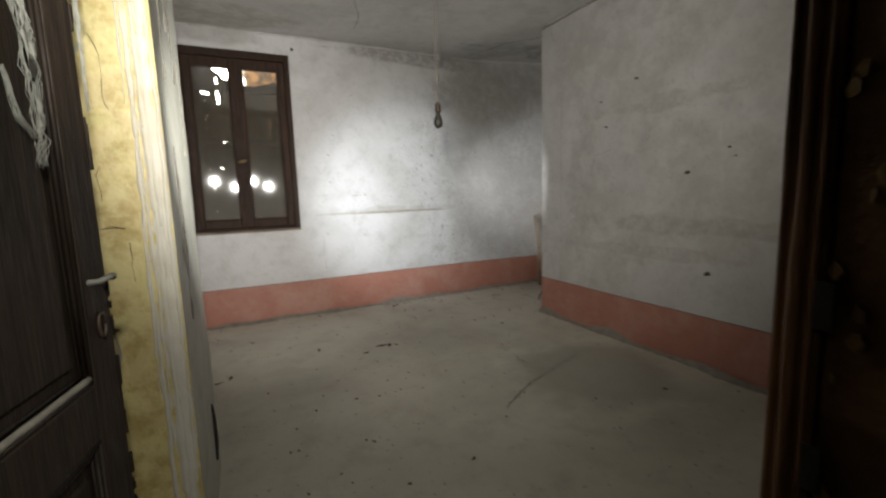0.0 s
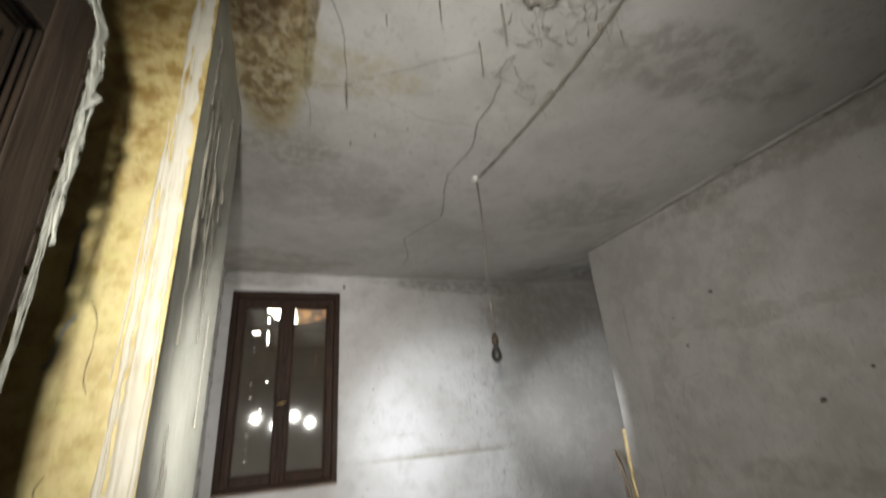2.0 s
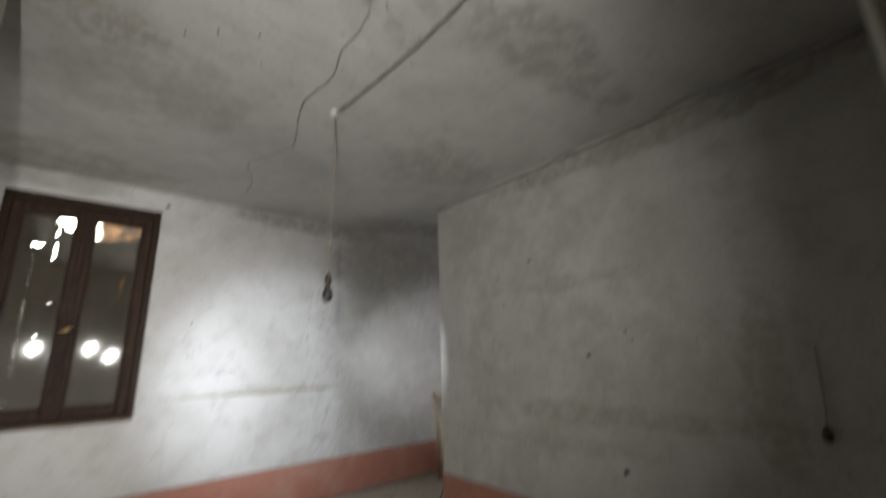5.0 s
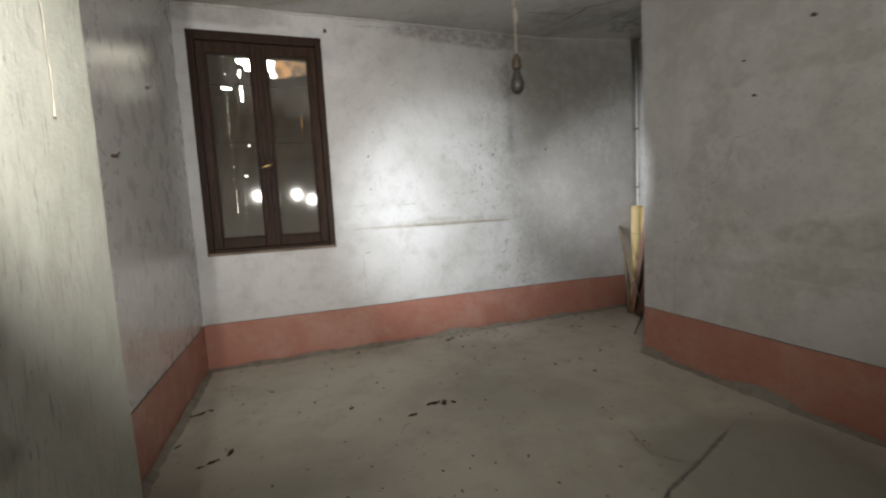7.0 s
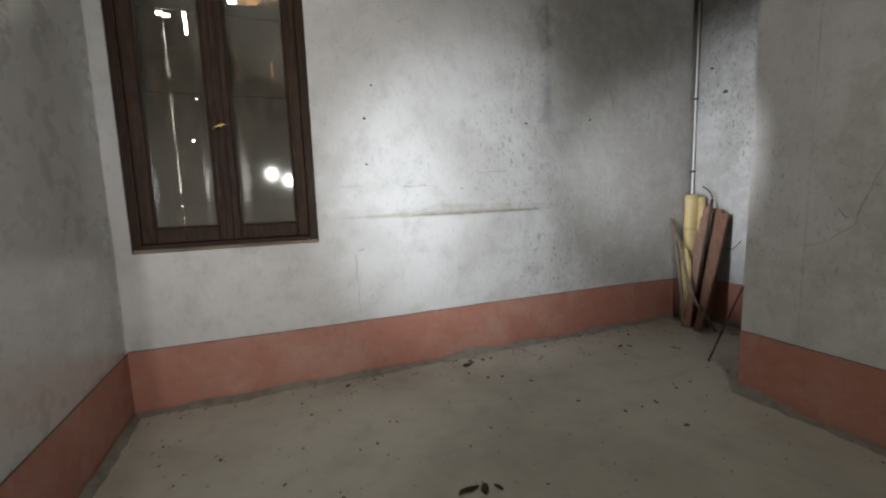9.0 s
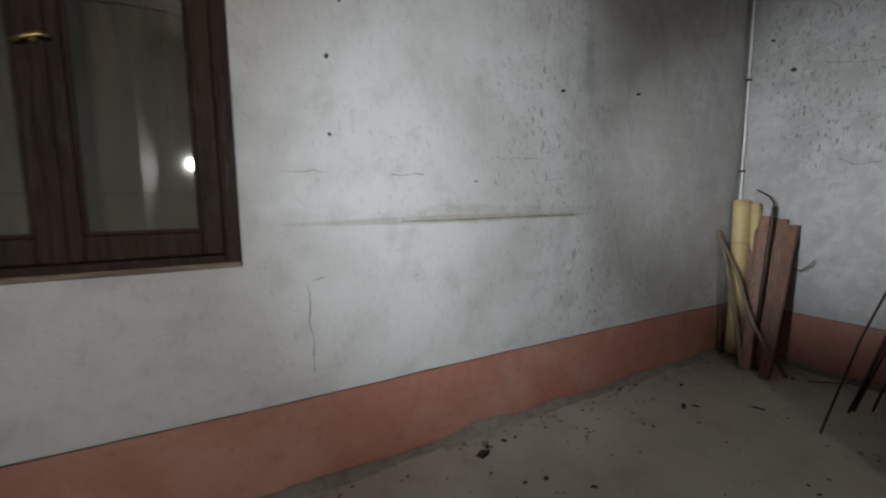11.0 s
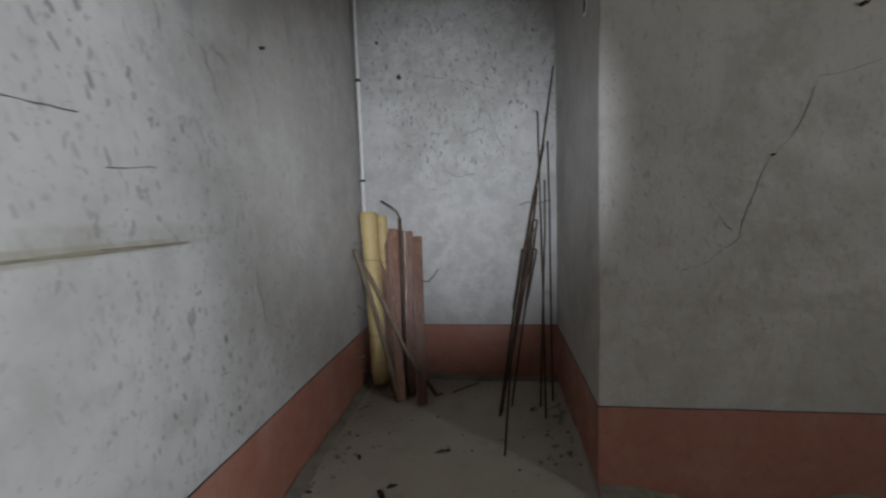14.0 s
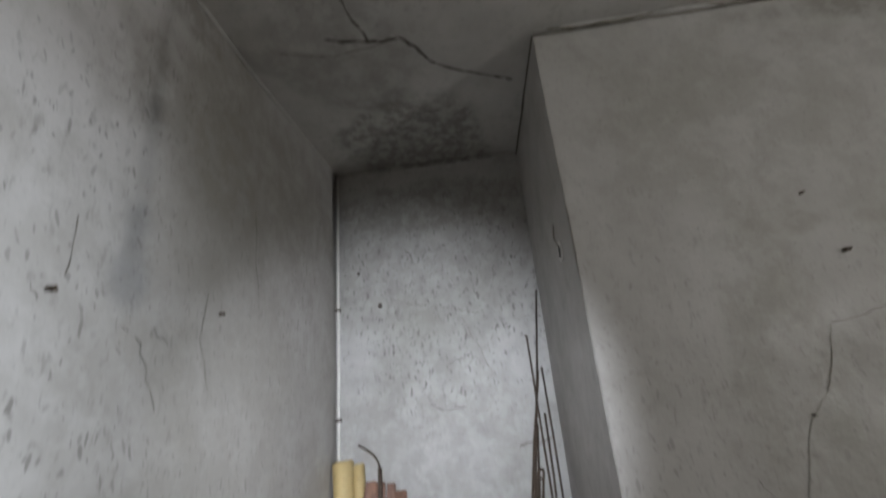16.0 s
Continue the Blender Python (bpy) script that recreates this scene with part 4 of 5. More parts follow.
# ---- cracks, stains of dust, nails ----
def crack(name, points, width, mat, on, label, seed=0, drop=0.0):
    """A thin uneven line on a surface; on(a, b) gives the point a millimetre proud."""
    rng = random.Random(seed)
    bm, rows = bmesh.new(), []
    for (a, b), (c, d) in zip(points, points[1:]):
        n = max(2, int(math.hypot(c - a, d - b) / 0.022))
        px, py = -(d - b) / math.hypot(c - a, d - b), (c - a) / math.hypot(c - a, d - b)
        for k in range(n):
            s, w = k / n, width * rng.uniform(0.25, 1.0)
            j = rng.uniform(-0.003, 0.003) + 0.022 * noise.noise((a * 3 + s * 5 * math.hypot(c - a, d - b), b * 3, seed)) * math.sin(math.pi * s)
            x, y = a + (c - a) * s + px * j, b + (d - b) * s + py * j
            rows.append([bm.verts.new(on(x + px * q, y + py * q)) for q in (-w, w)])
    for r, q in zip(rows, rows[1:]):
        bm.faces.new((r[0], r[1], q[1], q[0]))
    bmesh.ops.solidify(bm, geom=bm.faces[:], thickness=0.001)
    return tagged(finish(name, bm, mat), label, "crack", kind="structure")


def ceil_at(x, y):
    p = Vector((x, y, rise(x, y)))
    d = 0.010 * (noise.noise(p * 1.3) + 0.5 * noise.noise(p * 3.7) + 0.22 * noise.noise(p * 11) + 0.9)
    return (x, y, rise(x, y) + d - 0.002)


CRACKS = (
    (((1.43, 4.99), (1.42, 4.75), (1.25, 4.24), (1.43, 3.77), (1.27, 3.18), (1.30, 2.83), (1.24, 2.62), (1.23, 2.29)), 0.0055, M_CRACK),
    (((0.52, 2.52), (0.72, 2.57), (0.93, 2.65), (1.24, 2.64)), 0.0022, M_CRACK),
    (((0.36, 2.55), (0.52, 2.52), (0.71, 2.38), (0.94, 2.23), (1.08, 2.15)), 0.0022, M_CRACK),
    (((0.52, 2.50), (0.48, 2.25), (0.40, 2.05), (0.37, 1.80), (0.30, 1.5)), 0.0022, M_CRACK),
    (((3.06, 5.10), (3.10, 4.92), (3.10, 4.78), (3.16, 4.72), (3.28, 4.66), (3.36, 4.54), (3.43, 4.40), (3.50, 4.25)), 0.009, M_CRACK_DEEP),
    (((3.10, 4.92), (2.9, 4.96), (2.6, 4.98)), 0.006, M_CRACK_DEEP),
    (((3.10, 4.78), (3.16, 5.1), (3.1, 5.35)), 0.004, M_CRACK),
    (((0.30, 1.55), (0.35, 1.95), (0.33, 2.47), (0.38, 2.87), (0.22, 2.95), (0.07, 2.84)), 0.0022, M_CRACK),
)
for i, (pts, w, m) in enumerate(CRACKS):
    crack("ceiling_crack", pts, w, m, ceil_at, "thin dark crack running across the ceiling plaster", i)

def floor_at(x, y):
    p = Vector((x, y, 0.0))
    d = 0.003 * (noise.noise(p * 1.3) + 0.5 * noise.noise(p * 3.7) + 0.22 * noise.noise(p * 11) + 0.9)
    return (x, y, 0.0012 - d)


for i, pts in enumerate((((2.60, 3.06), (2.22, 2.91), (1.98, 2.84), (1.76, 2.71), (1.60, 2.60)), ((2.22, 2.91), (2.1, 3.05), (2.16, 3.3)))):
    crack("floor_crack", pts, 0.012 - 0.004 * i, M_FLOOR_CRACK, floor_at, "thin dark crack in the dusty concrete floor", 80 + i)


def on_wall(p):
    p = Vector(p)
    return 0.006 * (noise.noise(p * 1.3) + 0.5 * noise.noise(p * 3.7) + 0.22 * noise.noise(p * 11) + 0.9) - 0.0025


on_right = lambda u, z: (RIGHT + on_wall((RIGHT, u, z)), u, z)
crack("wall_crack", ((4.20, 0.945), (4.05, 0.935), (3.91, 0.92), (3.80, 0.96), (3.70, 1.05), (3.66, 1.2), (3.61, 1.33), (3.53, 1.42), (3.46, 1.61), (3.235, 1.66)), 0.0017, M_CRACK, on_right, "hairline crack in the plaster wall", 21)
crack("wall_crack", ((3.81, 1.18), (3.75, 1.09), (3.71, 1.06)), 0.0015, M_CRACK_DEEP, on_right, "short gouge in the plaster wall", 22)
crack("wall_crack", ((4.04, 0.55), (4.04, 0.66), (4.03, 0.73), (3.99, 0.757)), 0.002, M_CRACK, on_right, "hairline crack in the plaster wall", 23)
on_yellow = lambda u, z: (u, PIL_A + on_wall((u, PIL_A, z)) * 0.667 - 0.0012, z)
for i, (pts, w, m) in enumerate(((((-0.175, 1.252), (-0.10, 1.246), (-0.036, 1.243)), 0.0018, M_CRACK_DEEP), (((-0.11, 1.42), (-0.113, 1.35), (-0.105, 1.29)), 0.0012, M_CRACK_DEEP),
                                 (((-0.06, 1.20), (-0.065, 1.13), (-0.055, 1.06)), 0.0012, M_CRACK_DEEP), (((-0.10, 1.78), (-0.08, 1.72), (-0.085, 1.62), (-0.06, 1.55)), 0.0012, M_CRACK_DEEP),
                                 (((-0.155, 1.97), (-0.15, 1.88), (-0.158, 1.79)), 0.007, M_PILLAR), (((-0.12, 1.745), (-0.14, 1.71), (-0.145, 1.64), (-0.17, 1.615)), 0.006, M_PILLAR),
                                 (((-0.13, 0.95), (-0.12, 0.86), (-0.135, 0.78)), 0.005, M_PILLAR))):
    crack("wall_crack", pts, w, m, on_yellow, "crack with lost paint in the yellow limewash", 60 + i)
on_back = lambda u, z: (u, back_y(u) + on_wall((u, back_y(u), z)), z)
BACK_MARKS = (
    ((1.10, 0.89), (1.13, 0.895), (1.17, 0.91)), ((1.07, 0.88), (1.08, 0.70), (1.09, 0.47)), ((1.55, 0.86), (1.57, 0.87), (1.585, 0.875)),
    ((2.43, 1.80), (2.45, 1.77), (2.46, 1.76)), ((2.50, 1.98), (2.505, 1.88), (2.49, 1.80)), 
    ((1.02, 1.33), (1.12, 1.335), (1.19, 1.32)), ((1.45, 1.325), (1.6, 1.33), (1.63, 1.33)), ((2.35, 1.31), (2.45, 1.32), (2.52, 1.325)), ((2.30, 1.42), (2.1, 1.415), (2.0, 1.43)),
    ((1.44, 2.43), (1.49, 2.455), (1.52, 2.46), (1.52, 2.48)), ((2.1, 2.90), (2.3, 2.90), (2.6, 2.91)), ((1.12, 2.93), (1.5, 2.945), (1.9, 2.93)), ((3.3, 2.33), (3.32, 2.1), (3.36, 1.96), (3.37, 1.93)),
    ((3.02, 1.9), (3.0, 1.75), (3.05, 1.62), (3.06, 1.55)),
    ((2.725, 1.716), (2.75, 1.67), (2.78, 1.603), (2.846, 1.502)), ((2.672, 1.735), (2.725, 1.716)), ((2.79, 1.75), (2.84, 1.72), (2.88, 1.71)), ((2.951, 1.014), (2.96, 0.93), (2.985, 0.82), (3.009, 0.731)),
)
on_end = lambda u, z: (END + on_wall((END, u, z)), u, z)
END_MARKS = (((4.46, 2.27), (4.47, 2.20), (4.48, 2.14)), ((4.71, 1.96), (4.64, 1.80), (4.58, 1.66), (4.54, 1.57)), ((4.80, 1.67), (4.72, 1.70), (4.64, 1.71)),
             ((5.16, 2.12), (4.98, 2.06), (4.80, 2.02), (4.57, 1.96)), ((4.95, 1.45), (4.85, 1.40), (4.70, 1.42)), ((5.05, 2.45), (5.0, 2.36), (4.97, 2.30)))
for i, pts in enumerate(END_MARKS):
    crack("wall_scratch", pts, 0.0022, M_CRACK if i % 2 else M_CRACK_DEEP, on_end, "thin dark strand of dust on the alcove's end wall", 90 + i)
for i, pts in enumerate(BACK_MARKS):
    crack("wall_scratch", pts, 0.0020, M_CRACK if i % 3 else M_CRACK_DEEP, on_back, "thin dark scratch in the white plaster", 40 + i)


def shelf_line():
    """The dirty edge that a shelf left along the wall: a shallow rib of old mortar and dust."""
    us = steps(0.98, 2.63, 0.03)
    bm = bmesh.new()
    rows = []
    for u in us:
        h = 0.011 + 0.006 * noise.noise((u * 5, 0, 0)) + 0.003 * noise.noise((u * 21, 0, 0))
        z = 1.117 + 0.006 * noise.noise((u * 1.4, 5, 0))
        end = min(1, (u - 0.97) / 0.5, (2.64 - u) / 0.08)
        rows.append([bm.verts.new((u, back_y(u) + 0.006 - d * max(0.15, end), z + q)) for q, d in ((h * 0.5, 0.0), (h * 0.2, 0.003), (-h * 0.2, 0.003), (-h * 0.5, 0.0))])
    for a, b in zip(rows, rows[1:]):
        for k in range(3):
            bm.faces.new((a[k], b[k], b[k + 1], a[k + 1])).smooth = True
    bmesh.ops.recalc_face_normals(bm, faces=bm.faces)
    return structure(finish("trim_shelf_scar", bm, painted("mortar_scar", (0.20, 0.187, 0.14), (0.125, 0.115, 0.082), 0.85, 9)), "dirty scar left along the wall by a removed shelf", "wall scar")


shelf_line()


def nail(x, y, z, axis, size=1.0):
    """A bent rusty nail or its dark plug; axis: the way it sticks out."""
    a = Vector(axis)
    side = a.orthogonal().normalized()
    p = Vector((x, y, z))
    bm = tube([p - a * 0.012, p + a * 0.012 * size, p + a * 0.02 * size + Vector((0, 0, -0.005)) * size], [0.009 * size, 0.008 * size, 0.006 * size], 7)
    add_tube(bm, [p + a * 0.012 * size, p + a * 0.026 * size + side * 0.012 * size + Vector((0, 0, 0.012)) * size], 0.003 * size, 6)
    return tagged(finish("nail", bm, M_RUST), "small rusty nail stub in the plaster wall", "nail", "nails in the walls")


for y, z, s in ((2.394, 0.70, 1.5), (2.571, 1.411, 1.3), (3.334, 1.84, 0.85), (3.03, 2.17, 1.0), (2.29, 1.56, 0.8), (2.25, 1.50, 0.6), (3.40, 2.06, 0.6), (3.60, 1.345, 0.35)):
    nail(RIGHT, y, z, (-1, 0, 0), s)
for x, z, s in ((0.884, 2.86, 1.6), (1.19, 1.48, 0.7), (1.19, 1.78, 0.9), (1.9, 1.30, 0.5), (2.47, 1.79, 0.8), (3.1, 1.84, 0.7), (1.25, 2.0, 0.6)):
    nail(x, back_y(x), z, (0, -1, 0), s)
for y, z, s in ((5.228, 2.076, 1.6), (5.37, 2.31, 1.0), (4.5, 1.86, 0.6)):
    nail(END, y, z, (-1, 0, 0), s)
for y, z in ((3.95, 1.6), (4.6, 2.1)):
    nail(LEFT, y, z, (1, 0, 0), 1.0)

# hanging wire stub with a plug near the door
w = thing("hanging_wire", "short dangling wire ending in a dark plug on the wall", "wire")
part("wire", tube([(RIGHT - 0.004, 1.345, 1.44), (RIGHT - 0.008, 1.352, 1.30), (RIGHT - 0.006, 1.36, 1.15), (RIGHT - 0.012, 1.37, 1.06)], 0.003, 6), M_CORD, w)
part("plug", lathe([(0.006, -0.035), (0.020, -0.028), (0.022, 0.0), (0.014, 0.02), (0.005, 0.03)], (RIGHT - 0.024, 1.372, 1.035), 12), M_RUST, w)


# ---- pendant lamp and its cable ----
def pendant():
    x, y, top = 1.469, 3.16, ceil_at(1.469, 3.16)[2]
    p = thing("pendant_lamp", "bare dark dusty bulb hanging on a long cord from the ceiling", "lamp")
    part("ceiling_rose", lathe([(0.030, 0.004), (0.030, -0.010), (0.024, -0.016), (0.010, -0.018), (0.004, -0.022)], (x, y, top), 20), M_WHITE, p, "small pale ceiling ring")
    line = [(x + 0.006 * math.sin(k * 0.9), y + 0.004 * k / 8, top - 0.02 - (top - 0.02 - 1.905) * k / 8) for k in range(9)]
    part("cord", tube(line, 0.0032, 6), M_CORD, p)
    e = line[-1]
    part("cord_twist", tube([(e[0] + 0.006, e[1], top - 0.03), (e[0] + 0.014, e[1], 2.6), (e[0] + 0.008, e[1], 2.25), (e[0] + 0.003, e[1], 1.905)], 0.0018, 5), M_CORD, p)
    part("cord_joint", lathe([(0.004, 0.035), (0.010, 0.025), (0.012, 0.0), (0.009, -0.022), (0.004, -0.032)], (e[0], e[1], 2.06), 12), M_CORD, p, "taped joint in the cord")
    part("socket", lathe([(0.006, 0.06), (0.011, 0.05), (0.018, 0.042), (0.020, 0.0), (0.016, -0.004)], (e[0], e[1], 1.85), 16), M_RUST, p, "dark bulb socket")
    part("bulb", lathe([(0.013, 0.030), (0.014, 0.018), (0.018, 0.004), (0.027, -0.018), (0.031, -0.036), (0.030, -0.052), (0.022, -0.068), (0.010, -0.077), (0.002, -0.079)], (e[0], e[1], 1.82), 20), M_BULB, p)
    return p


pendant()


def ceiling_cable():
    pts = [(1.469, 3.14), (1.485, 2.9), (1.50, 2.6), (1.51, 2.3), (1.50, 2.0), (1.49, 1.78), (1.47, 1.48), (1.475, 1.2), (1.48, 0.92)]
    c = thing("ceiling_cable", "dusty twisted electric cable clipped across the ceiling", "cable")
    line = [(x, y, ceil_at(x, y)[2] - 0.012 - 0.010 * abs(math.sin(i * 1.3))) for i, (x, y) in enumerate(pts)]
    dense = []
    for a, b in zip(line, line[1:]):
        dense += [Vector(a).lerp(Vector(b), k / 8) for k in range(8)]
    for s in (0, math.pi):
        part("strand", tube([p + Vector((0.0045 * math.cos(i * 0.8 + s), 0, 0.0045 * math.sin(i * 0.8 + s))) for i, p in enumerate(dense)], 0.0042, 6), M_CORD, c)
    for x, y in ((1.51, 2.3), (1.47, 1.48), (1.49, 1.9)):
        z = ceil_at(x, y)[2]
        part("clip", lathe([(0.010, 0.004), (0.010, -0.016), (0.006, -0.026)], (x, y, z), 10), M_CORD, c)
    return c


ceiling_cable()


# ---- cobwebs under the ceiling ----
def strands(name, paths, label, radius=0.003, mat=None, seed=0, sag=0.03):
    rng = random.Random(seed)
    bm = bmesh.new()
    for pts in paths:
        dense = []
        v = [Vector(ceil_at(*p[:2])) - Vector((0, 0, p[2])) for p in pts]
        for a, b in zip(v, v[1:]):
            n = max(3, int((b - a).length / 0.025))
            for k in range(n):
                s = k / n
                q = a.lerp(b, s) - Vector((0, 0, sag * math.sin(math.pi * s)))
                dense.append(q + Vector([rng.uniform(-0.003, 0.003) for _ in range(3)]))
        dense.append(v[-1])
        add_tube(bm, dense, [radius * rng.uniform(0.4, 1.5) for _ in dense], 5)
    return tagged(finish(name, bm, mat or M_WEB), label, "cobweb", kind="stuff")


strands("cobweb", [[(1.02, 1.35, 0.0), (1.08, 1.5, 0.03), (1.18, 1.66, 0.04), (1.21, 1.80, 0.05), (1.15, 1.87, 0.02), (1.10, 1.87, 0.0)],
                   [(1.18, 1.66, 0.04), (1.28, 1.66, 0.05), (1.40, 1.58, 0.02), (1.46, 1.50, 0.0)]], "thick grey cobweb rope looped under the ceiling", 0.005, None, 3)
rng = random.Random(9)
fine = []
for k in range(40):
    x, y = rng.uniform(1.08, 1.46), rng.uniform(1.35, 2.35)
    fine.append([(x, y, 0.0), (x + rng.uniform(-0.08, 0.08), y + rng.uniform(-0.1, 0.1), rng.uniform(0.01, 0.06)), (min(1.49, x + rng.uniform(0.02, 0.2)), y + rng.uniform(-0.15, 0.15), rng.uniform(0.0, 0.02))])
for k in range(46):
    x, y, w = rng.uniform(1.10, 1.42), rng.uniform(1.25, 1.95), rng.uniform(0, 6.28)
    r, turn = rng.uniform(0.05, 0.16), rng.uniform(1.2, 2.6)
    fine.append([(min(1.50, x + r * math.cos(w + turn * q / 5)), y + r * math.sin(w + turn * q / 5), 0.03 * math.sin(math.pi * q / 5)) for q in range(6)])
for k in range(14):
    y = rng.uniform(1.2, 2.5)
    fine.append([(1.49, y, 0.012), (1.49 + rng.uniform(-0.03, 0.05), y + rng.uniform(0.01, 0.06), rng.uniform(0.04, 0.09))])
strands("cobweb", fine, "tangle of fine dusty cobwebs beside the ceiling cable", 0.0010, None, 5, 0.02)
for i, (x, y, drop, r) in enumerate(((1.04, 1.93, 0.16, 0.007), (1.03, 2.12, 0.15, 0.005), (0.515, 2.5, 0.12, 0.006), (0.80, 1.98, 0.11, 0.004), (1.25, 2.2, 0.05, 0.003), (0.72, 2.85, 0.03, 0.004), (0.60, 2.95, 0.04, 0.003), (0.88, 2.75, 0.03, 0.003), (0.95, 2.95, 0.03, 0.002), (1.6, 1.9, 0.08, 0.003), (0.62, 2.1, 0.06, 0.003))):
    base = Vector(ceil_at(x, y))
    line = [base + Vector((0.012 * noise.noise((k, i, 0)), 0.012 * noise.noise((k, i, 5)), 0.002 - drop * k / 7)) for k in range(8)]
    tagged(finish("cobweb", tube(line, [r * (1.1 - 0.1 * k) * (0.7 + 0.5 * abs(noise.noise((k * 0.9, i, 2)))) for k in range(8)], 6), M_WEB), "dusty cobweb thread hanging from the ceiling", "cobweb", "hanging cobwebs")
strands("cobweb", [[(3.1, 1.3, 0.02), (3.1, 1.7, 0.02), (3.13, 2.1, 0.03), (3.12, 2.6, 0.02), (3.13, 3.1, 0.03), (3.12, 3.6, 0.02), (3.14, 4.15, 0.02)]], "dusty web strand along the ceiling edge", 0.004, None, 12, 0.02)

# plaster cove and open joint where walls meet the ceiling
def cove(name, pts, label, r=0.012, mat=None, seed=0):
    line = []
    for a, b in zip(pts, pts[1:]):
        n = max(2, int((Vector(b) - Vector(a)).length / 0.08))
        line += [Vector(a).lerp(Vector(b), k / n) for k in range(n)]
    line.append(Vector(pts[-1]))
    bm = tube([p + Vector((0, 0, 0.006 * noise.noise(p * 3))) for p in line], [r * (0.7 + 0.8 * abs(noise.noise(p * 4 + Vector((seed, 0, 0))))) for p in line], 6)
    return structure(finish(name, bm, mat or M_CEILING), label, "trim")


cove("trim_cove_right", [(RIGHT, DOOR, HIGH - 0.004), (RIGHT, BREAST, HIGH - 0.002)], "crumbling pale plaster bead at the wall top", 0.014)
cove("trim_cove_back", [(LEFT, BACK, rise(0, BACK) - 0.004), (1.4, BACK, rise(1.4, BACK) - 0.006), (RIGHT, back_y(RIGHT), rise(RIGHT, BACK) - 0.004), (END, back_y(END), rise(END, BACK) - 0.004)], "crumbling pale plaster bead at the wall top", 0.010)
cove("trim_joint_alcove", [(RIGHT + 0.01, BREAST, HIGH - 0.012), (END, BREAST, rise(END, BREAST) - 0.012)], "dark open joint at the alcove's ceiling", 0.008, M_CRACK_DEEP)
cove("trim_joint_right", [(RIGHT - 0.004, DOOR, HIGH - 0.022), (RIGHT - 0.004, 2.4, HIGH - 0.024), (RIGHT - 0.004, BREAST, HIGH - 0.022)], "dark open joint under the plaster bead", 0.005, M_CRACK)
cove("trim_joint_end", [(END, BREAST, rise(END, BREAST) - 0.006), (END, back_y(END), rise(END, BACK) - 0.006)], "pale bead at the alcove's ceiling", 0.010)


# ---- alcove: conduit, foam rolls, slats, sticks, reinforcing bars ----
def conduit():
    x, y = END - 0.025, back_y(END) - 0.022
    c = thing("wall_conduit", "thin white electric conduit up the alcove corner", "conduit")
    part("pipe", tube([(x, y, z) for z in (0.95, 1.4, 1.75, 2.1, 2.5, 3.06)], 0.0085, 10), M_WHITE, c)
    for z in (1.40, 2.07):
        part("clip", box((x - 0.02, y - 0.012, z - 0.008), (x + 0.02, y + 0.02, z + 0.008), 0.003), M_RUST, c)
    return c


conduit()


def foam_roll(name, foot, head, radius, label):
    """A rolled foam sheet: layered spiral end, slightly crushed, tied with string."""
    a, b = Vector(foot), Vector(head)
    r = thing(name, label, "foam roll")
    line = [a.lerp(b, k / 14) for k in range(15)]
    bm = tube(line, [radius * (1 + 0.07 * noise.noise((k * 0.5, radius * 90, 0)) - (0.10 if k == 4 else 0)) for k in range(15)], 22)
    part("sheet", bm, M_ROLL, r)
    d = (b - a).normalized()
    u = d.orthogonal().normalized()
    v = d.cross(u)
    spiral = [b + d * 0.004 + (u * math.cos(w) + v * math.sin(w)) * radius * (0.15 + 0.75 * w / (6 * math.pi)) for w in (k * 6 * math.pi / 60 for k in range(61))]
    part("rolled_edge", tube(spiral, 0.004, 5), M_ROLL, r)
    for s in (0.28, 0.72):
        c = a.lerp(b, s)
        part("string", tube([c + (u * math.cos(w) + v * math.sin(w)) * (radius * (1.0 if s > 0.5 else 0.97) + 0.003) + d * 0.006 * math.sin(w) for w in (k * math.pi / 10 for k in range(21))], 0.0025, 5), M_CORD, r)
    return r


foam_roll("foam_roll", (4.185, 5.392, 0.030), (4.285, 5.462, 1.175), 0.060, "long yellow foam roll leaning in the alcove corner")
foam_roll("foam_roll", (4.262, 5.345, 0.025), (4.312, 5.378, 1.150), 0.034, "thinner yellow foam roll behind the larger one")


def slat(foot, head, wide, thick, turn, metal=False):
    a, b = Vector(foot), Vector(head)
    s = thing("timber_batten", "brown timber batten leaning upright against the wall" if not metal else "brown timber batten with a bright metal edge strip", "batten", "battens in the alcove")
    length = (b - a).length
    m = Matrix.Translation(a) @ (b - a).to_track_quat("Z", "Y").to_matrix().to_4x4() @ pose(0, 0, 0, 0, 0, turn)
    bm = bmesh.new()
    add_box(bm, (-wide / 2, -thick / 2, 0), (wide / 2, thick / 2, length), 0.0025)
    add_box(bm, (-wide / 2 - 0.004, -thick / 4, 0.004), (-wide / 2 + 0.001, thick / 4, length - 0.004), 0.0012)
    bmesh.ops.transform(bm, matrix=m, verts=bm.verts)
    part("board", bm, M_SLAT, s)
    if metal:
        bm = box((wide / 2 - 0.001, -thick / 2 - 0.001, 0.01), (wide / 2 + 0.003, -thick / 2 + 0.005, length * 0.96), 0.001)
        bmesh.ops.transform(bm, matrix=m, verts=bm.verts)
        part("metal_edge", bm, M_STEEL, s, "bright metal edge strip")
    return s


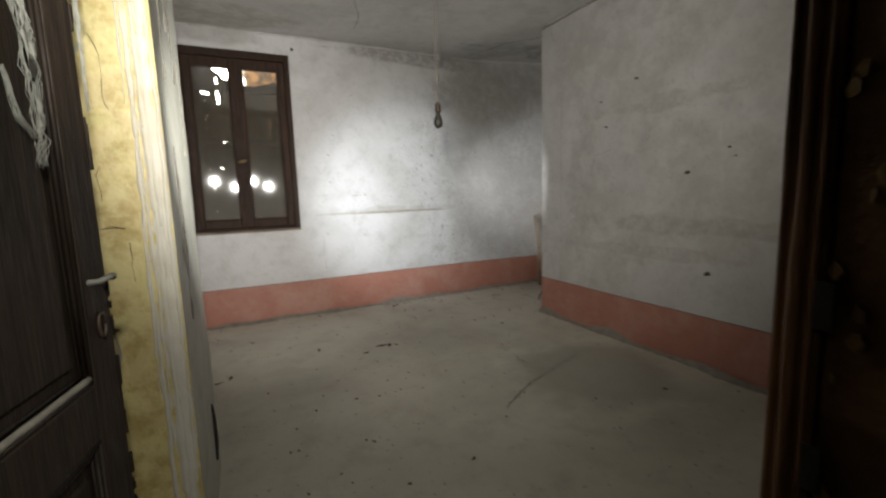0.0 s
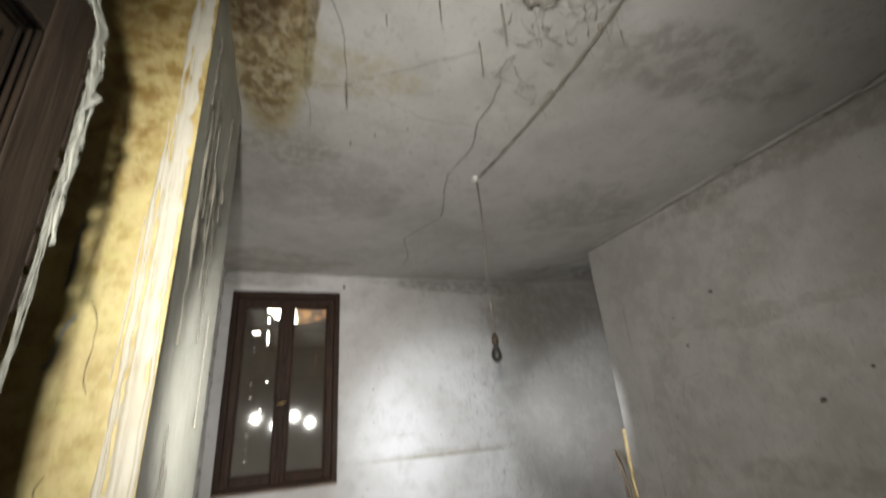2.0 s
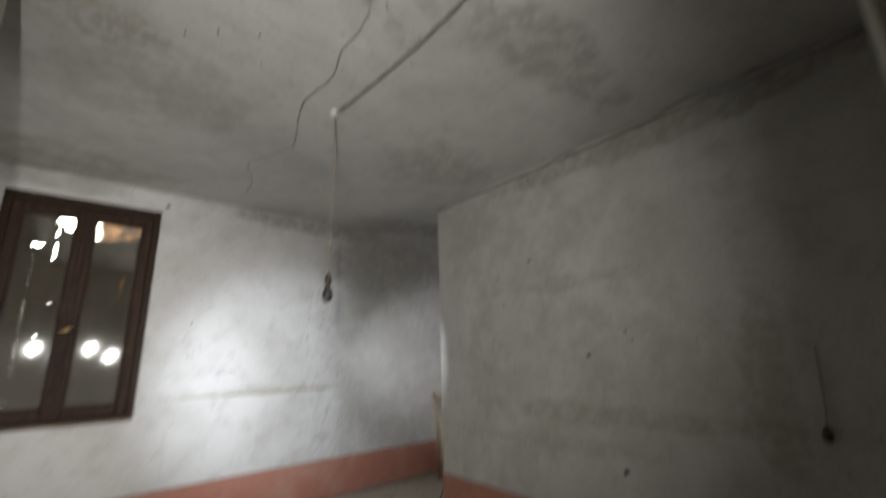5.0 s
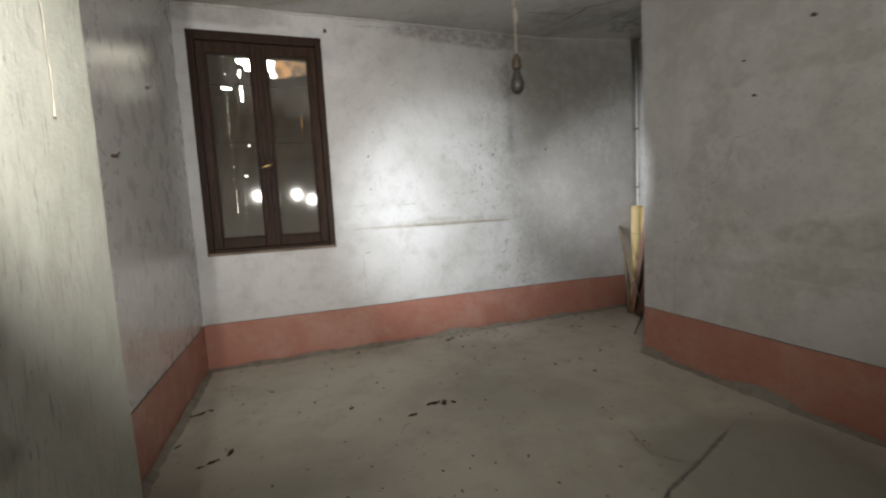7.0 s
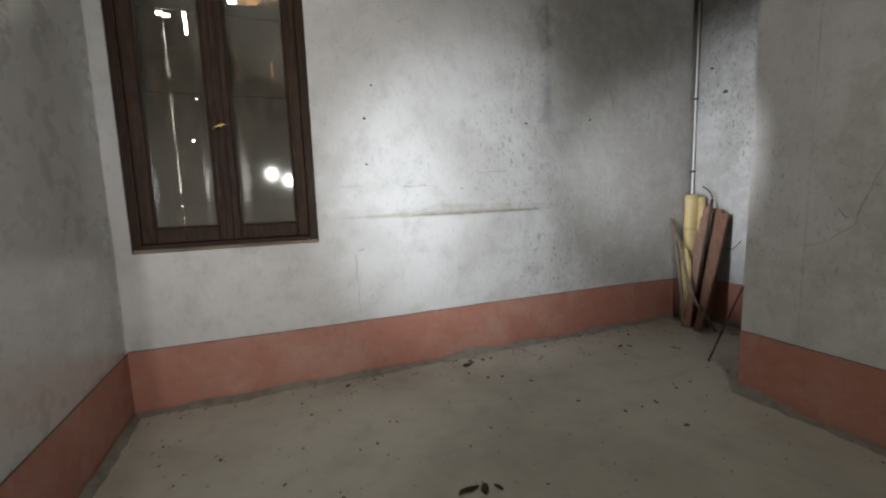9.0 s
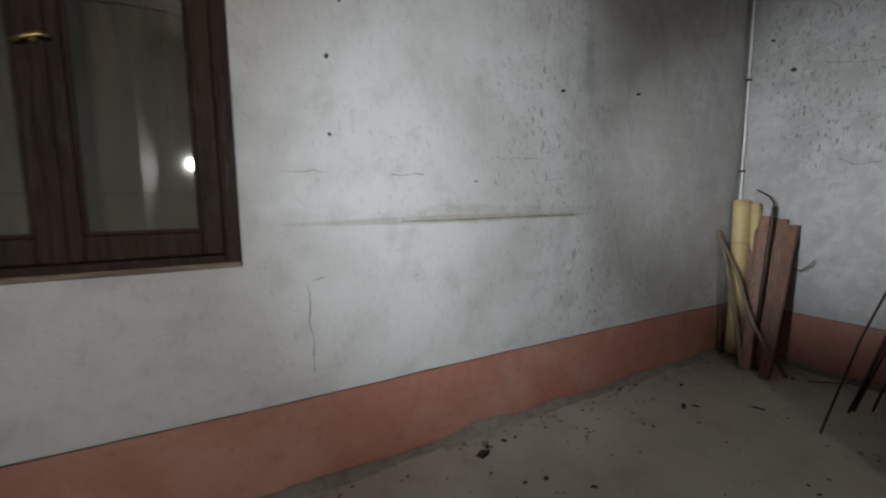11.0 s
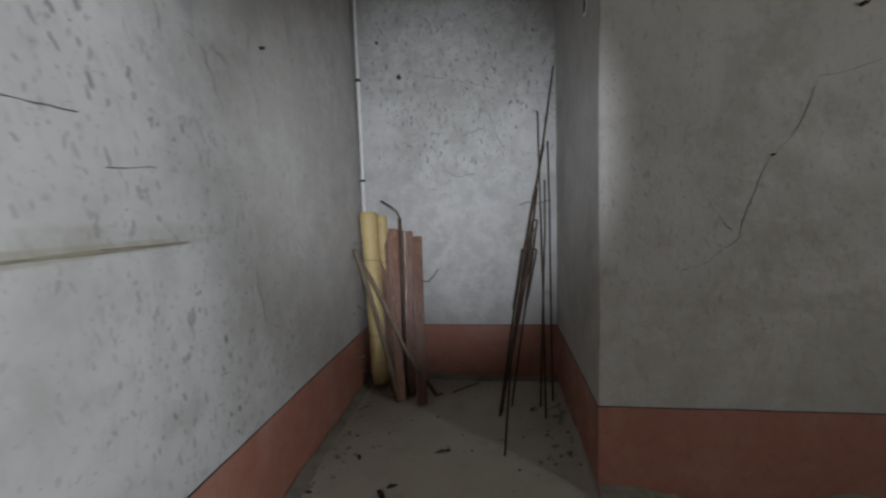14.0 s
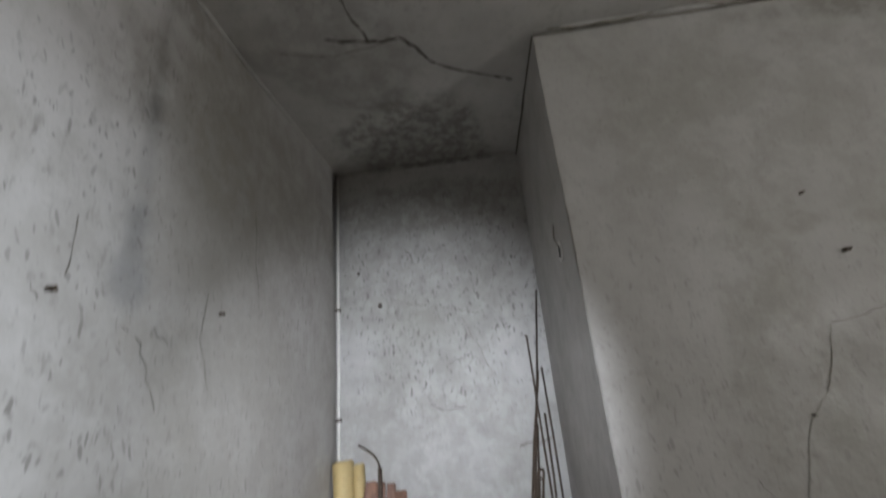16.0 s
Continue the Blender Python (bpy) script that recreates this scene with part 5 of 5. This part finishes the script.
for foot, head, wide, thick, turn, metal in (
        ((4.10, 5.290, 0.004), (4.318, 5.392, 1.030), 0.044, 0.018, 4, True),
        ((4.00, 5.243, 0.004), (4.312, 5.342, 1.044), 0.052, 0.016, -6, False),
        ((3.955, 5.210, 0.004), (4.285, 5.300, 1.066), 0.056, 0.018, 5, False),
        ((4.035, 5.200, 0.004), (4.335, 5.262, 1.052), 0.052, 0.016, 8, False),
        ((4.045, 5.162, 0.004), (4.318, 5.195, 1.046), 0.046, 0.020, 2, True),
        ((3.925, 5.072, 0.004), (4.300, 5.136, 1.008), 0.060, 0.022, -4, True),
        ((4.085, 5.120, 0.004), (4.335, 5.165, 1.000), 0.046, 0.014, 10, False)):
    slat(foot, head, wide, thick, turn, metal)


def rod(name, pts, radius, mat, label, category, group=""):
    return tagged(finish(name, tube(pts, radius, 8), mat), label, category, group)


rod("steel_tube", [(3.985, 5.182, 0.008), (4.25, 5.238, 1.09), (4.262, 5.241, 1.135)], 0.0125, M_RUST, "thin dark steel tube leaning among the slats", "tube")
rod("bent_wire", [(4.262, 5.242, 1.125), (4.27, 5.25, 1.165), (4.28, 5.283, 1.205), (4.295, 5.33, 1.232), (4.31, 5.378, 1.256)], 0.005, M_RUST, "bent rusty wire sticking out of the steel tube", "wire")
rod("wooden_stick", [(4.05, 5.000, 0.010), (3.96, 5.100, 0.22), (3.93, 5.17, 0.36), (4.02, 5.335, 0.68), (4.10, 5.482, 0.885)], 0.013, M_STICK, "grey stick leaning across the foam roll and slats", "stick", "sticks in the alcove")
rod("wooden_stick", [(3.93, 5.212, 0.014), (3.99, 5.30, 0.33), (4.05, 5.41, 0.68), (4.075, 5.50, 0.955)], 0.016, M_STICK, "grey stick leaning across the foam roll and slats", "stick", "sticks in the alcove")
rod("bent_wire", [(4.30, 5.115, 0.705), (4.31, 5.069, 0.696), (4.31, 5.035, 0.73), (4.32, 5.00, 0.779)], 0.004, M_RUST, "bent rusty wire poking out beside the slats", "wire")
rod("bent_wire", [(4.10, 4.9, 0.006), (4.15, 4.82, 0.02), (4.2, 4.74, 0.03), (4.23, 4.72, 0.06), (4.2, 4.70, 0.075)], 0.0035, M_RUST, "curled rusty wire on the floor of the alcove", "wire")

BARS = (
    [(3.41, 4.58, 0.006), (3.62, 4.53, 0.48), (3.87, 4.42, 1.05), (4.10, 4.31, 1.58), (4.29, 4.225, 2.055)],
    [(3.81, 4.60, 0.006), (3.95, 4.53, 0.42), (4.12, 4.43, 0.94), (4.22, 4.37, 1.22), (4.30, 4.30, 1.50), (4.32, 4.285, 1.58)],
    [(3.79, 4.345, 0.006), (4.02, 4.33, 0.72), (4.20, 4.325, 1.28), (4.31, 4.322, 1.78), (4.31, 4.332, 1.795)],
    [(4.01, 4.28, 0.006), (4.14, 4.272, 0.75), (4.24, 4.262, 1.20), (4.31, 4.262, 1.60)],
    [(3.93, 4.36, 0.006), (4.05, 4.33, 0.55), (4.16, 4.30, 1.05), (4.24, 4.29, 1.35)],
    [(3.84, 4.59, 0.006), (3.99, 4.49, 0.50), (4.10, 4.40, 0.88), (4.22, 4.34, 1.30)],
)
for pts in BARS:
    rod("reinforcing_bar", pts, 0.0058, M_RUST, "rusty reinforcing bar leaning in the alcove corner", "steel bar", "bars in the alcove")


def hooked(foot, head, width, back, drop):
    """A bar bent back on itself at the top, like a hairpin."""
    a, b = Vector(foot), Vector(head)
    d = (b - a).normalized()
    side = Vector((0.15, -1, 0.1)).normalized() * width
    arc = [b + side * (0.5 - 0.5 * math.cos(w)) + d * width * 0.5 * math.sin(w) for w in (k * math.pi / 8 for k in range(9))]
    return [a] + arc + [b + side - d * back, b + side - d * (back + drop)]


for foot, head, width, back in (((3.853, 4.60, 0.006), (4.05, 4.384, 1.09), 0.028, 0.30), ((3.80, 4.60, 0.006), (4.00, 4.395, 0.92), 0.028, 0.26), ((3.90, 4.50, 0.50), (4.02, 4.42, 0.94), -0.030, 0.34), ((3.90, 4.53, 0.02), (4.20, 4.35, 1.05), -0.028, 0.30)):
    rod("reinforcing_bar", hooked(foot, head, width, back, 0.02), 0.0062, M_RUST, "rusty reinforcing bar bent back into a hook", "steel bar", "bars in the alcove")
rod("bent_wire", [(4.30, 4.26, 1.22), (4.24, 4.33, 1.205), (4.2, 4.40, 1.215), (4.19, 4.45, 1.20)], 0.0035, M_CORD, "dusty wire tie round the steel bars", "wire")

# wisps of web on the wall beside the sticks and at the bars' feet
rng = random.Random(77)
bm = bmesh.new()
for k in range(26):
    if k < 16:
        a = Vector((rng.uniform(3.95, 4.25), back_y(4.1) - 0.006, rng.uniform(0.15, 1.0)))
        b = a + Vector((rng.uniform(-0.10, 0.06), -rng.uniform(0.02, 0.09), rng.uniform(-0.06, 0.04)))
    else:
        a = Vector((rng.uniform(3.8, 4.3), BREAST + rng.uniform(0.01, 0.2), rng.uniform(0.01, 0.06)))
        b = a + Vector((rng.uniform(-0.15, 0.1), rng.uniform(0, 0.15), -a.z + 0.006))
    add_tube(bm, [a.lerp(b, s / 5) - Vector((0, 0, 0.015 * math.sin(math.pi * s / 5))) + Vector([rng.uniform(-0.004, 0.004) for _ in range(3)]) for s in range(6)], [0.0025 * rng.uniform(0.4, 1.2) for _ in range(6)], 5)
tagged(finish("cobweb", bm, M_WEB), "dusty cobweb wisps on the alcove wall and floor", "cobweb", kind="stuff")

# broken junction box high on the alcove's return wall
j = thing("junction_box", "broken round wall box with torn plaster and a loose wire", "junction box")
bm = lathe([(0.045, 0.0), (0.043, 0.006), (0.030, 0.007), (0.026, -0.012)], (0, 0, 0), 18)
bmesh.ops.transform(bm, matrix=pose(3.40, BREAST + 0.001, 2.02, -90, 0, 0), verts=bm.verts)
part("rim", bm, M_WHITE, j, "pale torn plaster rim")
# raised dark block, coloured like the shade inside the box
part("hollow", box((3.382, BREAST + 0.002, 1.99), (3.418, BREAST + 0.009, 2.04), 0.003), M_HOLE_SHADE, j, "dark block painted as the shade of the hollow")
part("wire", tube([(3.40, BREAST + 0.004, 2.03), (3.405, BREAST + 0.02, 2.08), (3.41, BREAST + 0.012, 2.14)], 0.003, 6), M_CORD, j)


# ---- debris on the floor ----
def dry_leaf(x, y, size, turn, seed, name="dry_leaf", mat=None, label="curled dry brown leaf on the concrete floor"):
    rng = random.Random(seed)
    bm = bmesh.new()
    n = 9
    rim = []
    for k in range(n):
        w = 2 * math.pi * k / n
        r = size * rng.uniform(0.55, 1.0)
        rim.append((r * math.cos(w), 0.45 * r * math.sin(w), 0.004 + size * 0.16 * rng.random()))
    mid = bm.verts.new((0, 0, 0.005))
    v = [bm.verts.new(p) for p in rim]
    for k in range(n):
        bm.faces.new((mid, v[k], v[(k + 1) % n]))
    bmesh.ops.solidify(bm, geom=bm.faces[:], thickness=0.002)
    zmin = min(q.co.z for q in bm.verts)
    bmesh.ops.transform(bm, matrix=pose(x, y, 0.0005 - zmin - 0.003, 0, 0, turn), verts=bm.verts)
    return tagged(finish(name, bm, mat or M_LEAF), label, "leaf", "dry leaves on the floor")


LEAVES = ((1.27, 4.055, 0.060, 10), (1.34, 4.035, 0.050, 60), (1.40, 4.02, 0.030, 120), (1.11, 3.96, 0.045, 5), (0.01, 3.91, 0.045, 30), (0.08, 3.97, 0.04, 70), (-0.05, 3.88, 0.03, 0),
          (-0.22, 4.16, 0.04, 50), (-0.19, 4.56, 0.07, 25), (-0.13, 4.60, 0.04, 160), (1.82, 5.28, 0.06, 15), (1.87, 5.33, 0.045, 80), (3.10, 5.10, 0.050, 30), (3.16, 5.07, 0.04, 120), (2.36, 5.14, 0.035, 50),
          (2.42, 5.17, 0.03, 10), (1.96, 5.0, 0.028, 40), (1.77, 5.14, 0.022, 75), (2.10, 4.86, 0.025, 140), (3.36, 5.28, 0.03, 20), (3.44, 4.88, 0.05, 110), (3.0, 4.95, 0.02, 10), (2.75, 5.05, 0.02, 60), (2.2, 4.5, 0.025, 20), (2.6, 4.3, 0.03, 80))
for i, (x, y, s, a) in enumerate(LEAVES):
    dry_leaf(x, y, s, a, i)

rng = random.Random(31)
bm = bmesh.new()
for k in range(575):
    if k < 400:
        x, y = rng.uniform(LEFT + 0.03, 3.1), rng.uniform(1.2, 5.4)
    elif k < 520:
        x, y = rng.uniform(LEFT, 4.3), BACK - abs(rng.gauss(0.02, 0.10)) - 0.01
    else:
        x, y = rng.uniform(3.3, 4.3), rng.uniform(4.25, 5.4)
    s = min(0.016, rng.lognormvariate(-5.6, 0.55))
    m = pose(x, y, s * 0.22, 0, 0, rng.uniform(0, 360))
    add_box(bm, (-s, -s * 0.5, -s * 0.25), (s, s * 0.5, s * 0.25), 0.0, m)
tagged(finish("floor_crumbs", bm, M_LEAF), "scattered dark crumbs, droppings and grit on the floor", "debris", kind="stuff")
bm = bmesh.new()
for k in range(98):
    x, y = (rng.uniform(LEFT, 4.3), BACK - abs(rng.gauss(0.03, 0.06)) - 0.01) if k < 60 else (rng.uniform(3.3, 4.3), BREAST + 0.02 + abs(rng.gauss(0, 0.10)))
    s = rng.uniform(0.003, 0.011)
    add_box(bm, (-s, -s * 0.7, -s * 0.3), (s, s * 0.7, s * 0.3), 0.0, pose(x, y, s * 0.3, 0, 0, rng.uniform(0, 360)))
tagged(finish("plaster_crumbs", bm, M_CHIP), "pale crumbs of fallen plaster along the wall foot", "debris", kind="stuff")
